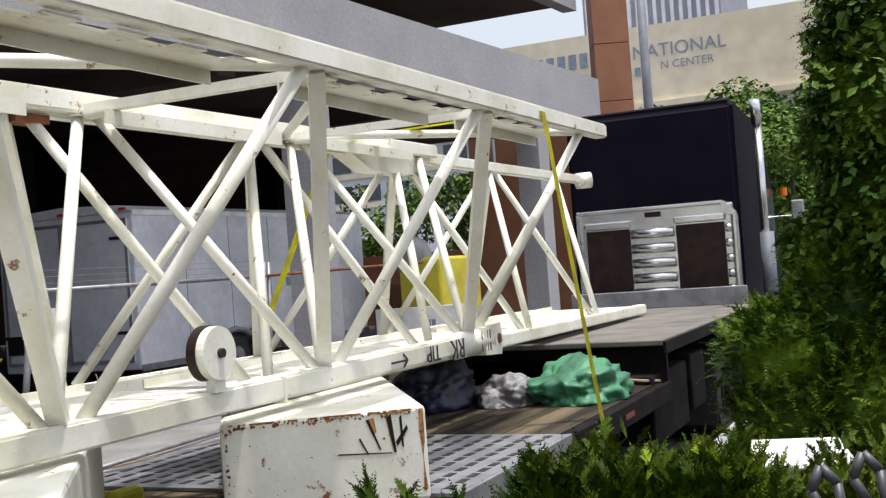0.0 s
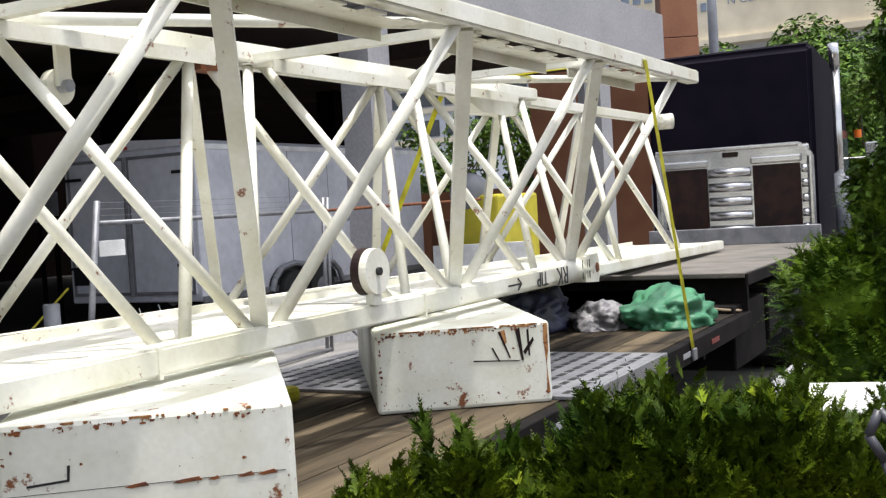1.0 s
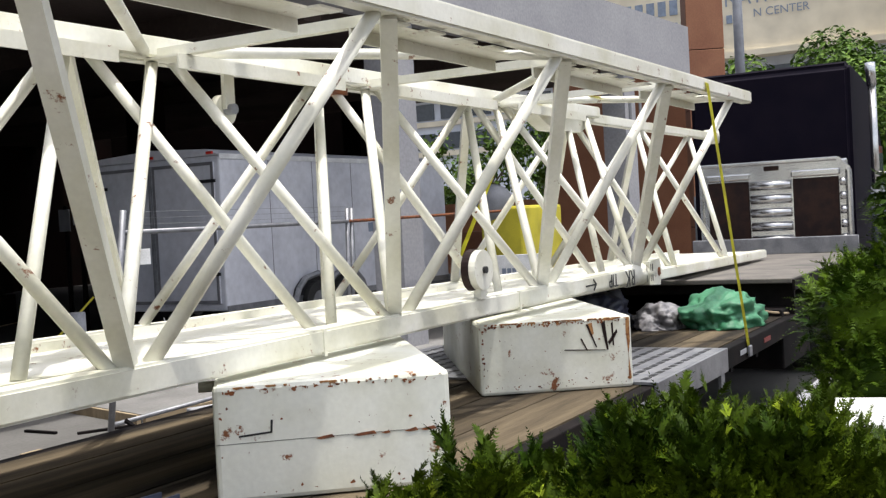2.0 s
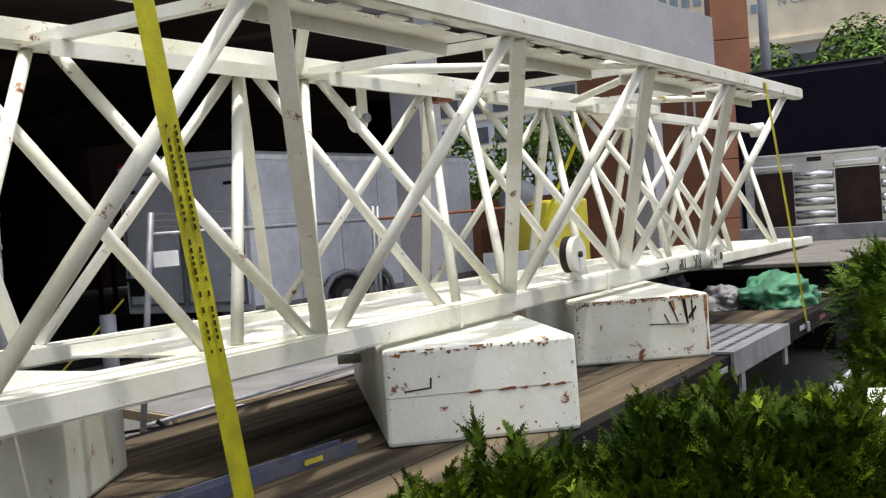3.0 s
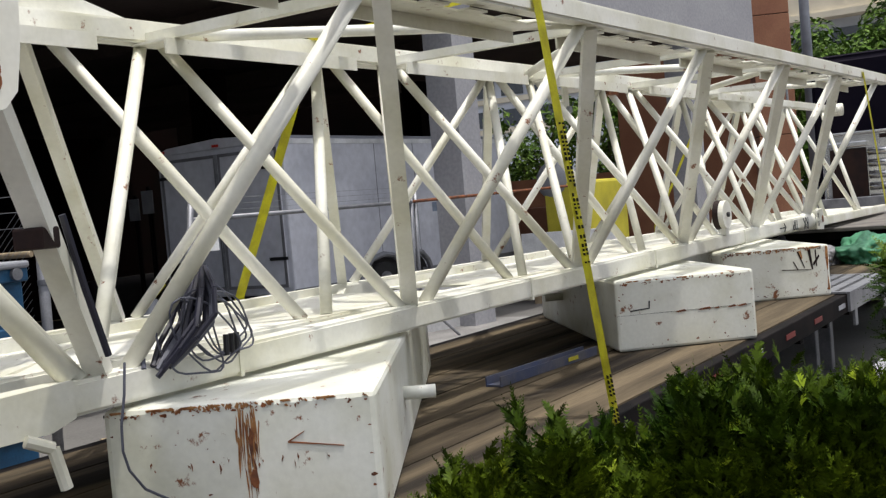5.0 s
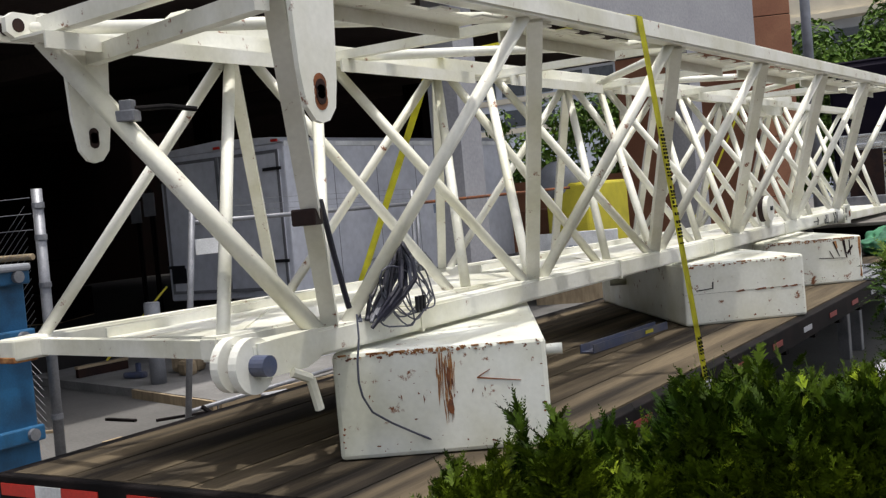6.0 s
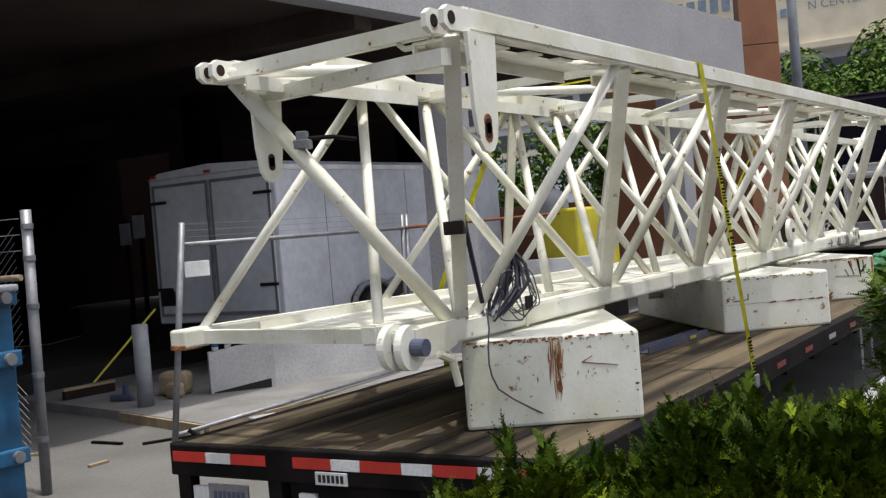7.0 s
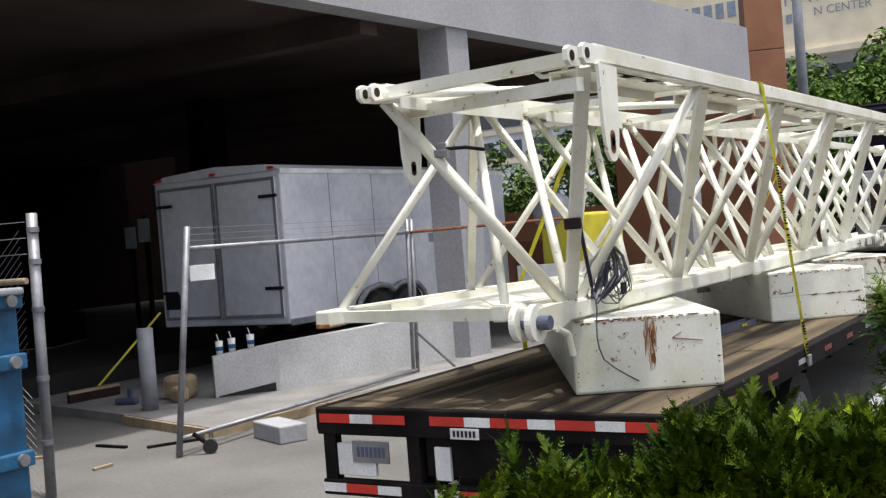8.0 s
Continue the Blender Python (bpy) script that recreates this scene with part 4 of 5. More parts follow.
part("shaft", span(B(), (150, 24, 0), (175, 44, 60)), TOWER, tower)
for k in range(16):
    part("rib", span(B(), (149.6, 24.3 + k * 1.25, 0), (150, 24.8 + k * 1.25, 60)), PALE, tower)

# ---- trees ----
def leaf_cloud(name, blobs, count, size, material, parent, rng, flat=0.55):
    """Many small folded leaves in one mesh, scattered through a set of blobs."""
    verts, faces = [], []
    weights = [b[3] ** 2 for b in blobs]
    for _ in range(count):
        bx, by, bz, br = rng.choices(blobs, weights)[0]
        d = Vector((rng.gauss(0, 1), rng.gauss(0, 1), rng.gauss(0, 1))).normalized()
        p = Vector((bx, by, bz)) + d * br * (1 - 0.55 * rng.random() ** 2)
        n = (d + Vector((rng.uniform(-1, 1), rng.uniform(-1, 1), rng.uniform(-0.2, 1.2)))).normalized()
        u = n.orthogonal().normalized()
        u = Matrix.Rotation(rng.uniform(0, 6.28), 3, n) @ u
        w = n.cross(u)
        s = size * rng.uniform(0.6, 1.3)
        i = len(verts)
        verts += [p - u * s, p - w * s * flat + n * s * 0.15, p + u * s, p + w * s * flat + n * s * 0.15]
        faces += [(i, i + 1, i + 2), (i, i + 2, i + 3)]
    me = bpy.data.meshes.new(name)
    off = ORIGIN[parent.name]
    me.from_pydata([v - off for v in verts], [], faces)
    me.materials.append(material)
    ob = new(name, me)
    ob.parent = parent
    ob["kind"] = "stuff"
    return ob


def tree(x, y, h, spread, leaves, size, material, label, seed, name="tree", low=0.3):
    rng = random.Random(seed)
    ob = thing(name, (x, y, 0), label, "tree")
    trunk = B()
    tube(trunk, (x, y, 0), (x, y, h * 0.55), spread * 0.07 + 0.04, 10, spread * 0.04)
    blobs = []
    for k in range(14):
        t = rng.uniform(0, 6.28)
        r = spread * rng.uniform(0.15, 0.75)
        z = h * rng.uniform(low, 0.92)
        c = (x + r * math.cos(t), y + r * math.sin(t), z, spread * rng.uniform(0.28, 0.5))
        blobs.append(c)
        tube(trunk, (x, y, h * rng.uniform(0.2, 0.5)), c[:3], spread * 0.03, 6, 0.01)
    part("trunk", trunk, BARK, ob)
    leaf_cloud("crown", blobs, leaves, size, material, ob, rng)
    return ob


for k, (x, y, h, s) in enumerate(((50, 13.0, 9.3, 4.4), (53, 8.5, 9.8, 4.8), (47, 4.2, 8.2, 4.4), (58, 17, 9.0, 4.2), (46, 0.5, 7.2, 4.4), (44, -4, 6.9, 4.2), (62, 21, 9.0, 3.8), (51, 5.8, 9.0, 4.4))):
    tree(x, y, h, s, 14000, 0.17, TREELEAF, "leafy green street tree", 20 + k, low=0.22)
tree(33.5, 2.3, 6.4, 2.3, 6000, 0.13, TREELEAF, "light green leafy street tree", 71, low=0.2)
tree(36.5, 0.2, 6.6, 2.4, 5000, 0.14, TREELEAF, "light green leafy street tree", 72, low=0.2)
for k, (x, y, h, s) in enumerate(((29.0, 13, 5.6, 2.0), (31, 17, 6.0, 2.2), (30, 10.5, 5.8, 2.2))):
    tree(x, y, h, s, 3000, 0.13, TREELEAF, "light green tree beyond the car park", 50 + k, low=0.3)

# ---- enclosed cargo trailer in the car park ----
van = thing("cargo_trailer", (9.0, 10.1, 0.42), "white enclosed cargo trailer with closed rear doors", "trailer")
TX0, TX1, TY0, TY1, TZ0, TZ1 = 6.33, 13.45, 8.80, 11.55, 0.97, 3.38
shell = B()
span(shell, (TX0, TY0, TZ0), (TX1, TY1, TZ1), 0.03)
body_ob = part("shell", shell, CARGO, van)
roof = B()
prof = [(TY0 - 0.01, TZ1), (TY0 + 0.25, TZ1 + 0.10), ((TY0 + TY1) / 2, TZ1 + 0.16), (TY1 - 0.25, TZ1 + 0.10), (TY1 + 0.01, TZ1)]
lo = [roof.verts.new((TX0 - 0.01, y, z)) for y, z in prof]
hi = [roof.verts.new((TX1, y, z)) for y, z in prof]
roof.faces.new(lo), roof.faces.new(hi[::-1])
for i in range(5):
    j = (i + 1) % 5
    roof.faces.new((lo[i], hi[i], hi[j], lo[j]))
part("roof", roof, CARGO, van)
part("roof_trim", span(B(), (TX0, TY0 - 0.015, TZ1 - 0.06), (TX1, TY0 - 0.002, TZ1 + 0.02)), WHITEBOX, van)
part("lower_trim", span(B(), (TX0, TY0 - 0.015, TZ0 - 0.02), (TX1, TY0 - 0.002, TZ0 + 0.08)), GALV, van)
mid = (TY0 + TY1) / 2
for y0, y1, hinge in ((TY0 + 0.10, mid - 0.02, TY0 + 0.10), (mid + 0.02, TY1 - 0.10, TY1 - 0.10)):
    door = part("rear_door", span(B(), (TX0 - 0.03, y0, TZ0 + 0.12), (TX0 - 0.002, y1, TZ1 - 0.10), 0.008), CARGO, van)
    for a0, b0, a1, b1 in ((y0, TZ0 + 0.12, y0 + 0.05, TZ1 - 0.1), (y1 - 0.05, TZ0 + 0.12, y1, TZ1 - 0.1), (y0 + 0.052, TZ0 + 0.12, y1 - 0.052, TZ0 + 0.17), (y0 + 0.052, TZ1 - 0.15, y1 - 0.052, TZ1 - 0.1)):
        part("door_trim", span(B(), (TX0 - 0.04, a0, b0), (TX0 - 0.031, a1, b1)), TRIMGREY, door)
    for z in (TZ0 + 0.55, TZ1 - 0.42):
        s = 1 if hinge < mid else -1
        part("hinge", span(B(), (TX0 - 0.06, hinge - 0.05 * s, z), (TX0 - 0.041, hinge + 0.32 * s, z + 0.05)), BLACKPAINT, door)
    part("lock_bar", tube(B(), (TX0 - 0.055, (y1 if hinge < mid else y0) + 0.0, TZ0 + 0.1), (TX0 - 0.055, (y1 if hinge < mid else y0), TZ1 - 0.1), 0.014, 8), GALV, door)
part("stencil_frame", span(B(), (TX0 - 0.05, TY1 - 0.45, TZ0 + 0.30), (TX0 - 0.041, TY1 - 0.12, TZ0 + 0.55)), BLACKPAINT, van)
for y in (TY0 + 0.15, mid, TY1 - 0.15):
    part("clearance_lamp", span(B(), (TX0 - 0.05, y - 0.06, TZ1 + 0.02), (TX0 - 0.02, y + 0.06, TZ1 + 0.06)), REDTAPE, van)
for x in (TX0 + 2.28, TX0 + 3.10):
    wheel(van, x, TY0 + 0.0, 0.90, 0.37, 0.24)
    wheel(van, x, TY1 - 0.0, 0.90, 0.37, 0.24)
arch = B()
outer = [(TX0 + 1.62, 0.97), (TX0 + 1.72, 1.18), (TX0 + 1.92, 1.34), (TX0 + 2.28, 1.40), (TX0 + 2.55, 1.36), (TX0 + 2.69, 1.28), (TX0 + 2.83, 1.36), (TX0 + 3.10, 1.40), (TX0 + 3.46, 1.34), (TX0 + 3.66, 1.18), (TX0 + 3.76, 0.97)]
path_tube(arch, [(x, TY0 - 0.10, z) for x, z in outer], 0.05, 8)
part("wheel_well", plate(B(), outer, TY0 - 0.012, TY0 - 0.004), BLACKPAINT, van, "dark wheel well in the trailer side")
part("wheel_arch", arch, GALV, van, "pale metal wheel arch")["kind"] = "stuff"
for k in range(4):
    part("skin_seam", span(B(), (TX0 + 1.2 * (k + 1), TY0 - 0.004, TZ0 + 0.08), (TX0 + 1.2 * (k + 1) + 0.012, TY0 - 0.0005, TZ1 - 0.06)), TRIMGREY, van)
part("side_badge", span(B(), (TX0 + 4.1, TY0 - 0.006, 2.05), (TX0 + 4.6, TY0 - 0.002, 2.22)), LETTER, van, "small blue bar-shaped badge")
part("drawbar", beam(B(), (TX1, mid, 0.9), (TX1 + 1.3, mid, 0.9), 0.12, 0.12), DARKSTEEL, van)
part("jack_leg", tube(B(), (TX1 + 1.1, mid, 0.42), (TX1 + 1.1, mid, 1.2), 0.05), DARKSTEEL, van)

# ---- yellow machine and clutter in the structure ----
lift = thing("yellow_machine", (14.9, 7.4, 0), "yellow machine with a pale dome tank", "machine")
part("body", span(B(), (13.25, 6.95, 0.5), (15.3, 7.9, 2.40), 0.06), YELLOWPAINT, lift)
dome = B()
bmesh.ops.create_uvsphere(dome, u_segments=24, v_segments=12, radius=0.42, matrix=Matrix.Translation((13.5, 7.70, 2.45)))
part("dome", dome, GREY, lift, "", True)
part("skid", span(B(), (13.15, 6.9, 0.0), (15.4, 8.0, 0.5), 0.02), DARKSTEEL, lift)
sign_board = thing("banner_board", (12.6, 7.5, 0), "white lettered board leaning by the machine", "sign board")
part("board", box(B(), (13.0, 7.3, 1.05), (0.06, 1.9, 0.75), 18, 0.01), WHITEBOX, sign_board)
part("board_leg", box(B(), (13.05, 7.3, 0.35), (0.06, 1.6, 0.70), 18), TIMBER, sign_board)
for k in range(5):
    part("letter_bar", box(B(), (12.96 - 0.005 * k, 7.05 + 0.11 * k, 1.05), (0.004, 0.08, 0.22), 18), LETTER, sign_board)
for k, (x, y, z0, s, colour) in enumerate(((16.2, 9.4, 0.0, (1.2, 0.9, 1.9), BRICK), (18.0, 9.8, 0.0, (1.0, 1.4, 1.3), BLUESTEEL), (12.8, 12.6, 0.42, (1.5, 1.2, 1.8), TIMBER), (5.4, 16.5, 0.42, (1.6, 1.0, 1.6), RUST), (8.8, 18.0, 0.42, (1.8, 1.3, 2.0), INNERSHADE))):
    crate = thing("stacked_crate", (x, y, z0), ("reddish-brown stack of crates on a pallet", "dark blue stack of metal crates", "stack of pale timber crates", "stack of rusty red steel bins", "stack of dark brown wooden crates, shade in the colour")[k], "crate")
    n = 3
    for j in range(n):
        part("tier", box(B(), (x, y, z0 + s[2] * (j + 0.5) / n), (s[0] * (1 - 0.04 * j), s[1], s[2] / n - 0.03), 7 * k + 3 * j, 0.02), colour, crate)
    part("pallet", box(B(), (x, y, z0 + 0.012), (s[0], s[1], 0.024), 7 * k), TIMBER, crate)
for k, (x, y, z) in enumerate(((8.2, 13.9, 2.7), (9.2, 15.4, 2.6))):
    paper = thing("wall_paper_sheet", (x, y, 0.42), "pale notice board on a post", "notice")
    part("sheet", box(B(), (x, y, z), (0.03, 0.26, 0.45), 8), GREY, paper)
    part("post", span(B(), (x + 0.02, y - 0.04, 0.42), (x + 0.08, y + 0.04, z + 0.3)), DARKSTEEL, paper)

# ---- raised island, knee wall and small things on it ----
isle = B()
outline = [(2.62, 7.03), (4.43, 6.74), (9.8, 6.25), (9.8, 12.3), (3.93, 12.3), (3.21, 9.13)]
lo = [isle.verts.new((x, y, 0)) for x, y in outline]
hi = [isle.verts.new((x, y, 0.12)) for x, y in outline]
isle.faces.new(lo[::-1]), isle.faces.new(hi)
for i in range(len(lo)):
    j = (i + 1) % len(lo)
    isle.faces.new((lo[i], lo[j], hi[j], hi[i]))
tagged(part("pavement_island", isle, ISLAND), "pale concrete island with a worn raised edge", "pavement", kind="structure")
for p, q in (((2.62, 6.99), (4.41, 6.70)), ((4.45, 6.69), (7.8, 6.38)), ((3.17, 9.10), (2.59, 7.05))):
    edge = thing("timber_edging", (*p, 0), "pale timber plank edging along the island", "plank", group="timber edging")
    part("plank", beam(B(), (*p, 0.058), (*q, 0.058), 0.05, 0.115), TIMBER, edge)
# low retaining wall whose top climbs away from its free end
knee = B()
WALL = ((4.62, 8.85, 0.70), (5.30, 8.27, 0.80), (8.70, 7.42, 0.90))
sides = [Vector((0.65, 0.76, 0)), Vector((0.45, 0.89, 0)), Vector((0.24, 0.97, 0))]
rims = [[knee.verts.new(Vector((x, y, z)) + n * 0.11 * sg) for sg, z in ((-1, 0.12), (-1, h), (1, h), (1, 0.12))] for (x, y, h), n in zip(WALL, sides)]
for p, q in zip(rims[:-1], rims[1:]):
    for k in range(4):
        knee.faces.new((p[k], q[k], q[(k + 1) % 4], p[(k + 1) % 4]))
knee.faces.new(rims[0]), knee.faces.new(rims[-1][::-1])
tagged(part("wall_knee", knee, PALECONC), "low rough concrete retaining wall", "wall", kind="structure")
# flat black wedge on the wall face, painted for the shadow in its gap
tagged(part("wall_gap_shadow", plate(B(), [(0, 0.125), (0.82, 0.125), (0.82, 0.25), (0, 0.14)], 0, 0.02), BLACKPAINT), "flat black plate painting the shadowed gap at the wall foot", "wall gap", kind="structure")
bpy.data.objects["wall_gap_shadow"].matrix_basis = Matrix.Translation((4.575, 8.74, 0)) @ Matrix.Rotation(radians(-40.5), 4, "Z")
for k, f in enumerate((0.12, 0.32, 0.62)):
    x, y, z = (Vector(WALL[0]).lerp(Vector(WALL[1]), f))
    cup = thing("drink_cup", (x, y, z), "white and blue paper drink cup on the wall", "cup", group="cups on the wall")
    part("cup", tube(B(), (x, y, z), (x, y, z + 0.20), 0.045, 16, 0.055), WHITEBOX, cup, "", True)
    part("cup_band", tube(B(), (x, y, z + 0.06), (x, y, z + 0.12), 0.052, 16, 0.054), BLUEBIN, cup)
    part("straw", tube(B(), (x, y, z + 0.20), (x - 0.02, y + 0.02, z + 0.30), 0.006, 6), WHITEBOX, cup)
boll = thing("bollard", (3.58, 9.04, 0.12), "grey round steel bollard on the island", "bollard")
part("shaft", tube(B(), (3.58, 9.04, 0.12), (3.58, 9.04, 1.22), 0.108, 24), GREY, boll, "", True)
part("cap", tube(B(), (3.58, 9.04, 1.22), (3.58, 9.04, 1.23), 0.10, 24), CONCRETE, boll)
broom = thing("push_broom", (4.25, 10.98, 0.12), "push broom with dark bristles and a yellow handle", "broom")
bristles = B()
beam(bristles, (3.83, 11.02, 0.19), (4.70, 10.94, 0.19), 0.07, 0.13)
part("bristles", bristles, BROWN, broom)
part("head", beam(B(), (3.82, 11.02, 0.275), (4.71, 10.94, 0.275), 0.085, 0.04), TIMBER, broom)
part("handle", tube(B(), (4.35, 10.97, 0.30), (5.35, 10.6, 1.30), 0.018, 10), YELLOWPAINT, broom)
tool = thing("grey_tool", (3.92, 9.88, 0.12), "grey power tool lying on the island", "tool")
part("casing", box(box(B(), (3.92, 9.88, 0.17), (0.12, 0.36, 0.09), 12, 0.03), (3.95, 9.84, 0.27), (0.06, 0.08, 0.14), 0, 0.02), BLUESTEEL, tool)
block_loose = thing("concrete_block", (2.6, 6.05, 0), "loose pale concrete block on the yard", "block")
part("block", box(B(), (2.72, 6.03, 0.10), (0.34, 0.72, 0.20), -24, 0.015), CONCRETE, block_loose)
sack = thing("brown_sack", (4.45, 9.35, 0.12), "tan cardboard and bags behind the bollard", "rubbish")
part("bag", box(box(B(), (4.5, 9.4, 0.29), (0.30, 0.45, 0.34), 20, 0.08), (4.2, 9.12, 0.23), (0.2, 0.25, 0.22), -10, 0.06), TIMBER, sack)
for k, (x, y, l) in enumerate(((1.9, 7.9, 0.5), (1.2, 8.3, 0.35), (2.2, 7.2, 0.6), (1.0, 7.0, 0.25), (0.7, 8.6, 0.4))):
    stick = thing("timber_scrap", (x, y, 0), "thin broken timber scrap on the yard", "scrap", group="timber scraps")
    part("stick", box(B(), (x, y, 0.016), (0.05, l, 0.03), 30 * k, 0.004), TIMBER if k % 2 else DARKSTEEL, stick)

# ---- gate, fence post and skip ----
gate = thing("chain_link_gate", (1.5, 6.5, 0), "open galvanised pipe gate with a wheel", "gate")
part("gate_post", tube(B(), (1.63, 6.52, 0.02), (1.80, 6.30, 2.48), 0.035, 12), GALV, gate, "", True)
part("top_rail", tube(B(), (1.80, 6.32, 2.24), (7.0, 6.95, 2.25), 0.028, 12), GALV, gate, "", True)
part("top_rail", tube(B(), (7.0, 6.95, 2.25), (11.6, 6.55, 2.30), 0.024, 12), RUST, gate, "rusty wire-wrapped rail")
part("bottom_rail", tube(B(), (1.66, 6.50, 0.20), (7.0, 6.98, 0.16), 0.026, 12), GALV, gate, "", True)
for d in (-0.06, 0.06):
    part("gate_post", tube(B(), (7.0 + d, 7.0, 0.12), (7.06 + d, 6.95, 2.45), 0.03, 12), GALV, gate, "", True)
part("prop", tube(B(), (7.05, 6.98, 0.75), (7.65, 6.70, 0.12), 0.022, 8), GALV, gate)
gw = part("wheel", tube(B(), (1.86, 6.28, 0.08), (1.91, 6.32, 0.08), 0.08, 18), RUBBER, gate)
part("wheel_fork", tube(B(), (1.76, 6.42, 0.24), (1.89, 6.30, 0.08), 0.025, 8), DARKSTEEL, gw)
part("notice", box(B(), (1.98, 6.31, 1.97), (0.32, 0.012, 0.17), -12, 0.003), WHITEBOX, gate, "white blank notice plate")
for k in range(3):
    part("barb_wire", tube(B(), (1.80, 6.30, 2.32 + 0.07 * k), (7.04, 6.95, 2.33 + 0.07 * k), 0.0022, 5), GALV, gate)
post = thing("fence_post", (-0.2, 6.41, 0), "galvanised chain-link fence post with bands", "fence post")
part("pipe", tube(B(), (-0.11, 6.414, 0), (-0.07, 6.42, 2.68), 0.05, 16), GALV, post, "", True)
for z in (0.5, 1.1, 1.75, 2.2, 2.5):
    part("band", tube(B(), (-0.11 + 0.015 * z, 6.415, z), (-0.11 + 0.015 * z, 6.415, z + 0.05), 0.058, 16), GALV, post)
mesh = B()
for k in range(34):
    for s in (1, -1):
        y0, z0 = 6.45, 0.05 + 0.075 * k
        y1, z1 = 7.75, z0 + s * 1.3
        if 0 < z1 < 2.3:
            tube(mesh, (-0.2, y0, z0), (-0.45, y1, z1), 0.0025, 4)
link_ob = part("chain_link", mesh, GALV, post)
part("top_rail", tube(B(), (-0.16, 6.45, 2.05), (-0.45, 7.9, 2.05), 0.03, 12), TIMBER, post)
for z in (2.3, 2.45, 2.6):
    part("barb_wire", tube(B(), (-0.155, 6.42, z), (-0.45, 7.9, z), 0.004, 5), GALV, post)
skip = thing("blue_skip", (-1.3, 6.4, 0), "scuffed blue steel waste skip with grey lid", "waste skip")
part("tub", span(B(), (-2.0, 5.50, 0.12), (-0.99, 7.6, 1.95), 0.02), BLUEBIN, skip)
for z in (0.55, 1.35, 1.85):
    rib = part("rib", span(B(), (-2.02, 5.44, z), (-0.97, 5.50, z + 0.13), 0.015), BLUEBIN, skip)
    part("rib_cap", tube(B(), (-1.1, 5.40, z + 0.065), (-1.1, 5.44, z + 0.065), 0.05, 14), GALV, rib)
part("lid", box(B(), (-1.5, 6.5, 1.99), (1.05, 2.2, 0.06), 0, 0.02), GREY, skip)
for x in (-1.9, -1.15):
    part("skid", span(B(), (x, 5.6, 0.0), (x + 0.12, 7.5, 0.12)), DARKSTEEL, skip)

# ---- planted verge in front of the camera ----
verge = B()
span(verge, (-14, -12, 0.0), (6, -0.62, 0.55))
tagged(part("verge", verge, SOIL), "raised soil bed with mulch", "verge", kind="structure")
tagged(part("verge_kerb", span(B(), (-14, -0.62, 0.0), (6, -0.46, 0.62), 0.02), CONCRETE), "concrete retaining kerb of the bed", "kerb", kind="structure")
cabinet = thing("white_cabinet", (-1.3, -1.55, 0.55), "white metal utility cabinet behind the hedge", "cabinet")
part("housing", box(B(), (-1.2, -1.53, 0.84), (0.62, 0.50, 0.58), 12, 0.03), WHITEBOX, cabinet)
part("lid", box(B(), (-1.2, -1.53, 1.15), (0.70, 0.57, 0.045), 12, 0.02), WHITEBOX, cabinet)


def sprigs(name, spots, material, parent, rng, length=0.060, needle=0.0145, pairs=9):
    """Flat feathery yew fronds: a stem with short tapering branchlets on both sides."""
    verts, faces = [], []
    for p, d in spots:
        d = d.normalized()
        side = d.cross(Vector((rng.uniform(-0.6, 0.6), rng.uniform(-0.6, 0.6), 1))).normalized()
        up = side.cross(d)
        ln = length * rng.uniform(0.6, 1.35)
        bend = rng.uniform(-0.1, 0.5)
        for k in range(pairs + 1):
            f = k / pairs
            q = p + d * ln * f + Vector((0, 0, -bend * ln * f * f))
            s = needle * (1.25 - 0.85 * f) * rng.uniform(0.75, 1.25)
            for sg in ((-1, 1) if k < pairs else (0,)):
                go = (side * sg + d * rng.uniform(0.7, 1.1) + up * rng.uniform(-0.35, 0.35)).normalized()
                w = go.cross(up).normalized() * s * 0.24
                i = len(verts)
                verts += [q + w * 1.3, q + go * s * 1.1, q - w * 1.3]
                faces.append((i, i + 1, i + 2))
    me = bpy.data.meshes.new(name)
    off = ORIGIN[parent.name]
    me.from_pydata([v - off for v in verts], [], faces)
    me.materials.append(material)
    ob = new(name, me)
    ob.parent = parent
    ob["kind"] = "stuff"
    return ob


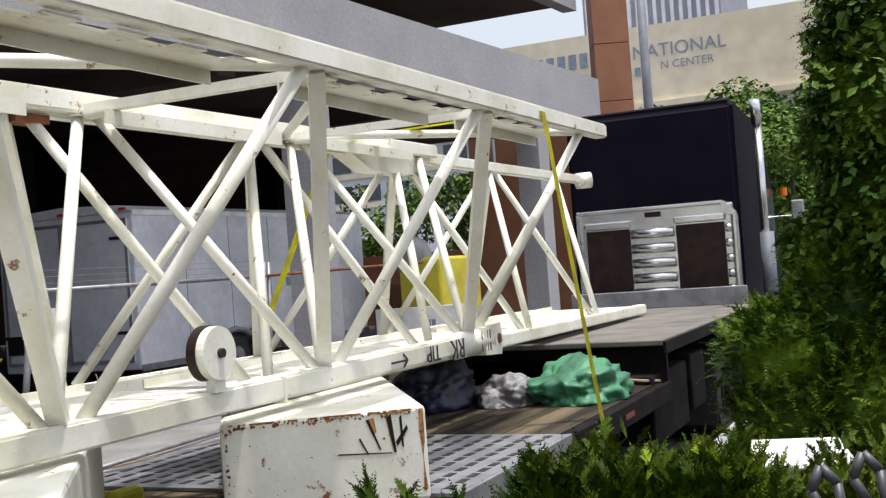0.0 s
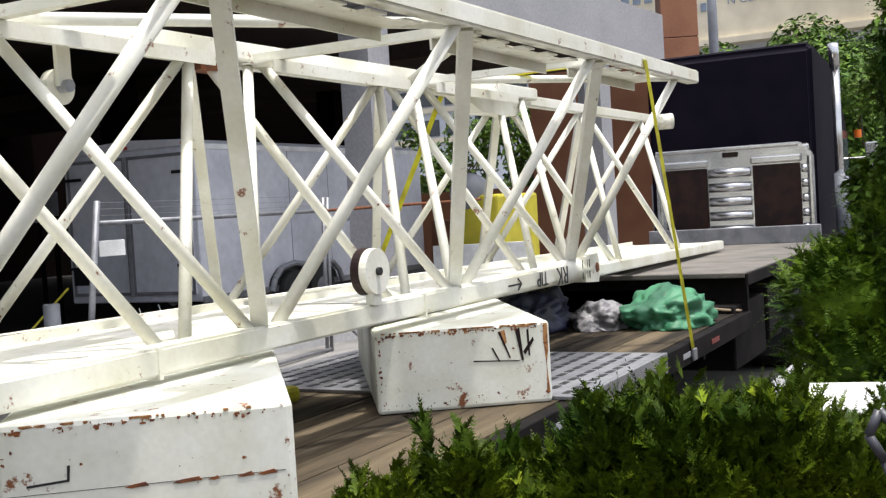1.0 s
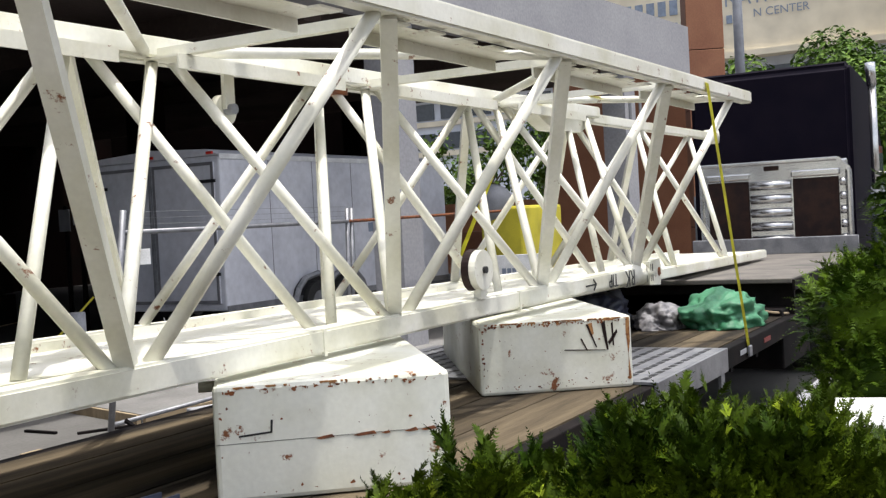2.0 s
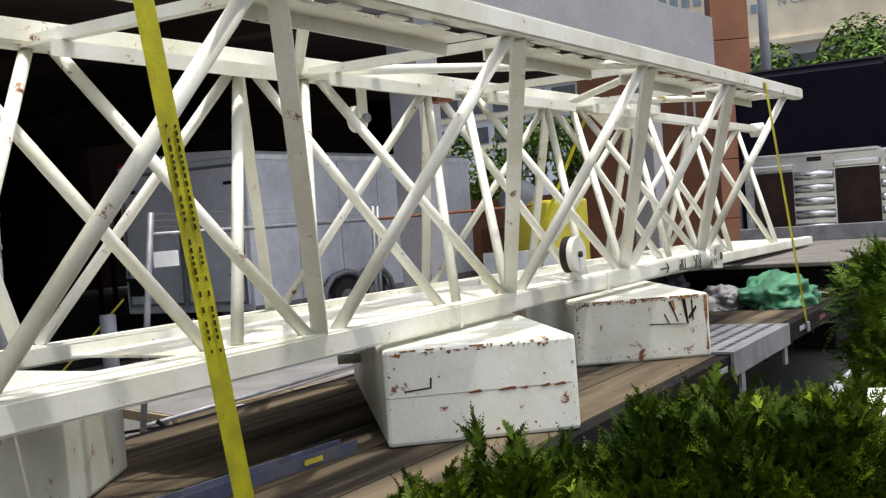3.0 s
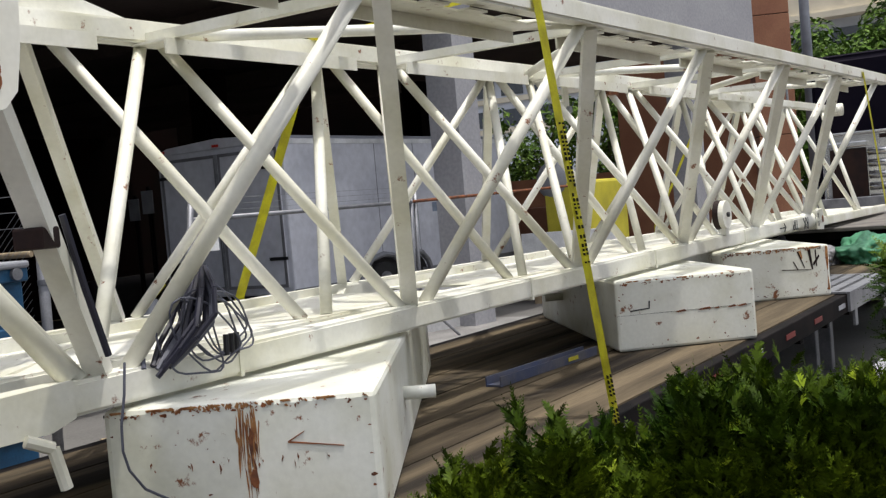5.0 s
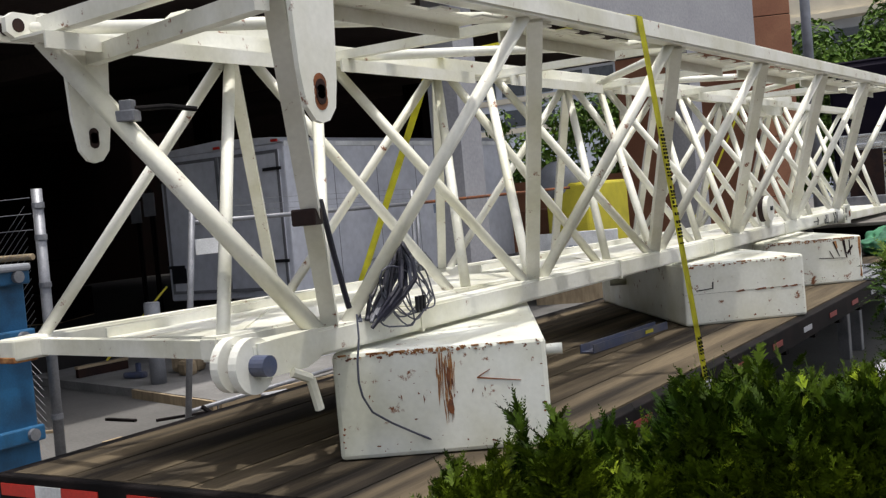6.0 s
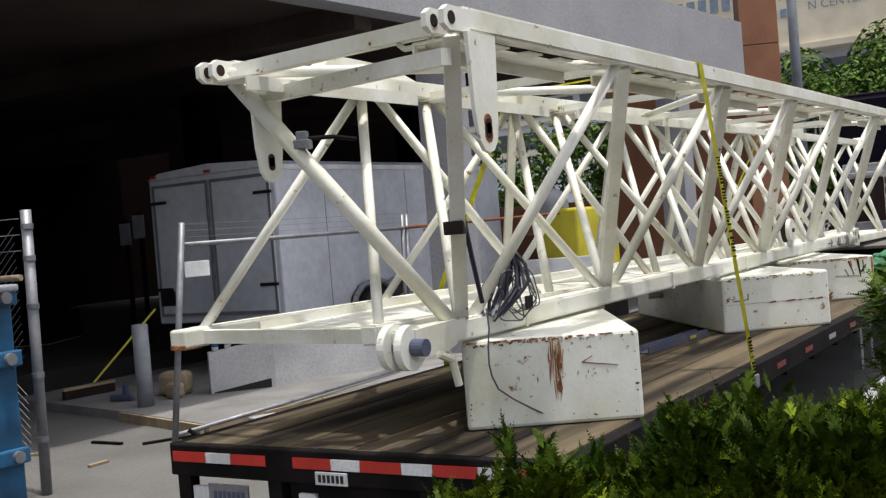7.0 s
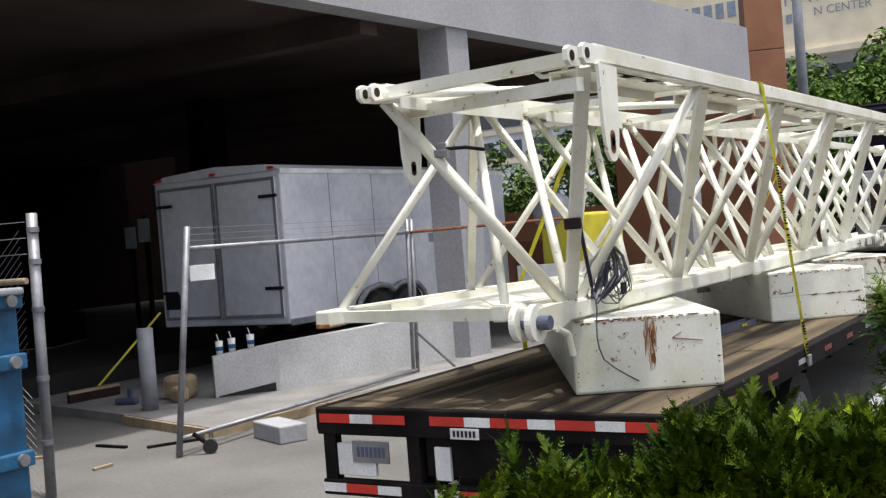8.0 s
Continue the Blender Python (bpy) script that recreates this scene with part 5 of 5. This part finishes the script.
def yew(x, y, top, r, count, seed, shoots=0):
    """A loose yew bush: stems and feathery shoots on a lumpy mound."""
    rng = random.Random(seed)
    ob = thing("yew_bush", (x, y, 0.55), "feathery green yew bush in the bed", "bush", group="yew hedge")
    stem = B()
    for k in range(7):
        t = rng.uniform(0, 6.28)
        tube(stem, (x, y, 0.5), (x + r * 0.6 * math.cos(t), y + r * 0.6 * math.sin(t), top - 0.5), 0.02, 6, 0.006)
    part("stem_cluster", stem, BARK, ob)["kind"] = "stuff"
    h, zb = 0.62, top - 0.62
    spots, tips = [], []
    for k in range(int(count * 1.35)):
        t, c = rng.uniform(0, 6.28), 0.002 + 0.998 * rng.random()
        el = math.acos(1 - c)
        d = Vector((math.sin(el) * math.cos(t), math.sin(el) * math.sin(t), math.cos(el)))
        lump = 0.87 + 0.22 * noise.noise(d * 2.6 + Vector((seed, 0, 0))) + 0.13 * noise.noise(d * 8 + Vector((0, seed, 0)))
        depth = 1 - 0.30 * rng.random() ** 2
        wide = r * lump * depth * math.sin(el) ** -0.4
        p = Vector((x + d.x * wide, y + d.y * wide, zb + h * d.z * lump * depth))
        go = d * Vector((1.3, 1.3, 0.5)).length * 0.6 + Vector((rng.uniform(-0.9, 0.9), rng.uniform(-0.9, 0.9), rng.uniform(-0.1, 0.5)))
        (tips if rng.random() < 0.07 and depth > 0.9 else spots).append((p, go))
    for k in range(shoots):
        t = rng.uniform(0, 6.28)
        q = Vector((x + r * 0.4 * math.cos(t), y + r * 0.4 * math.sin(t), top - 0.16))
        lean = Vector((rng.uniform(-0.5, 0.5), rng.uniform(-0.5, 0.5), 1)).normalized()
        for j in range(16):
            f = j / 16
            spots.append((q + lean * 0.19 * f, lean * 0.7 + Vector((rng.uniform(-1, 1), rng.uniform(-1, 1), 0.1)) * (1.1 - 0.7 * f)))
    sprigs("foliage", spots, YEW, ob, rng)
    sprigs("young_growth", tips, YEWTIP, ob, rng, 0.035, 0.014, 4)
    core = B()
    bmesh.ops.create_icosphere(core, subdivisions=3, radius=1.0)
    for v in core.verts:
        d = v.co.normalized()
        lump = 0.76 + 0.18 * noise.noise(d * 2.6 + Vector((seed, 0, 0)))
        v.co = Vector((x + d.x * r * lump, y + d.y * r * lump, zb + h * d.z * lump * 0.95 if d.z > 0 else 0.53 + (zb - 0.53) * (1 + d.z) ** 3))
    part("inner_foliage", core, YEW, ob)
    return ob


for k, (x, y, top, r, n, shoots) in enumerate((
        (-5.03, -1.06, 1.61, 0.21, 5200, 0), (-4.92, -1.14, 1.70, 0.17, 4600, 0), (-4.82, -1.30, 1.76, 0.13, 4600, 2), (-4.74, -1.43, 1.69, 0.20, 5200, 0), (-4.63, -1.58, 1.79, 0.20, 5600, 0),
        (-4.58, -1.70, 1.80, 0.22, 5600, 0), (-4.50, -1.83, 1.79, 0.22, 5600, 1), (-4.44, -1.99, 1.74, 0.26, 5200, 0), (-4.15, -1.58, 1.66, 0.34, 5600, 0), (-3.75, -1.85, 1.60, 0.40, 5600, 1),
        (-3.15, -1.50, 1.48, 0.46, 4600, 0), (-2.95, -1.98, 1.50, 0.50, 4600, 0), (-4.42, -1.28, 1.56, 0.30, 5000, 0), (-2.35, -1.40, 1.24, 0.42, 3000, 0))):
    yew(x, y, top, r, n, 100 + k, shoots)

shrub = thing("broad_shrub", (-0.2, -1.9, 0.55), "tall dense green leafy shrub in the bed", "shrub")
st = B()
for k in range(6):
    tube(st, (-0.2, -1.9, 0.5), (-0.15 + random.uniform(-0.2, 0.2), -2.0 + random.uniform(-0.2, 0.2), random.uniform(1.6, 2.2)), 0.03, 7, 0.01)
part("stem_cluster", st, BARK, shrub)["kind"] = "stuff"
srng = random.Random(77)
blobs = [(-0.30, -1.42, 1.55, 0.42), (-0.35, -1.45, 1.15, 0.42), (-0.1, -1.75, 1.75, 0.45), (-0.2, -1.85, 1.2, 0.5), (0.0, -2.0, 2.4, 0.42), (-0.1, -1.95, 2.95, 0.38), (0.05, -2.1, 3.5, 0.45), (0.1, -2.3, 2.0, 0.6), (0.2, -2.5, 2.9, 0.55), (0.1, -1.9, 3.3, 0.3), (0.1, -2.5, 1.3, 0.6), (0.0, -1.62, 2.15, 0.22), (-0.02, -1.72, 2.75, 0.2)]
fr, bright = [], []
wts = [b[3] ** 2 for b in blobs]
for k in range(15000):
    bx, by, bz, br = srng.choices(blobs, wts)[0]
    d = Vector((srng.gauss(0, 1), srng.gauss(0, 1), srng.gauss(0, 1))).normalized()
    p = Vector((bx, by, bz)) + d * br * (0.80 + 0.25 * noise.noise(d * 3 + Vector((bx, by, bz)))) * (1 - 0.3 * srng.random() ** 2)
    (bright if srng.random() < 0.03 else fr).append((p, d * 0.7 + Vector((srng.uniform(-0.8, 0.8), srng.uniform(-0.8, 0.8), srng.uniform(-0.5, 0.6)))))
sprigs("foliage", fr, SHRUB, shrub, srng, 0.12, 0.026, 8)
leaf_cloud("broad_leaves", [b for b in blobs if b[2] > 1.9], 6500, 0.034, TREELEAF, shrub, srng)
sprigs("young_foliage", bright, YEWTIP, shrub, srng, 0.06, 0.02, 4)
core = B()
for bx, by, bz, br in blobs:
    bmesh.ops.create_icosphere(core, subdivisions=2, radius=br * 0.62, matrix=Matrix.Translation((bx, by, bz)))
part("inner_foliage", core, SHRUB, shrub)

# ---- wire fence close to the camera ----
wire = thing("wire_fence", (-5.0, -2.3, 0.55), "dark grey chain-link fence top with twisted ends", "fence")
part("post", tube(B(), (-4.98, -2.35, 0.55), (-4.98, -2.35, 1.84), 0.02, 10), WIREGREY, wire)
for k in range(4):
    y = -2.115 - 0.06 * k
    pts = [(-5.06, y, 1.70), (-5.05, y - 0.03, 1.80), (-5.05, y - 0.005, 1.87), (-5.06, y + 0.015, 1.91), (-5.05, y + 0.0, 1.945), (-5.05, y - 0.022, 1.92), (-5.06, y - 0.03, 1.86), (-5.06, y - 0.07, 1.78)]
    part("wire", path_tube(B(), [(p[0], p[1], p[2] - 0.09 + 0.02 * k) for p in pts], 0.0075, 8), WIREGREY, wire, "", True)


# ---- the tractor couples well forward; the cables hang a little further along the boom ----
tractor.location += Vector((0.85, 0.08, 0))
coil.location += Vector((0.25, 0.12, 0.02))


# ---- the lorry and its load roll forward together ----
def motions():
    for ob in MOVERS:
        base = ob.location.copy()
        walk(ob, [(t, Matrix.Translation((base.x + dx, base.y, base.z))) for t, dx in ROLL])


motions()
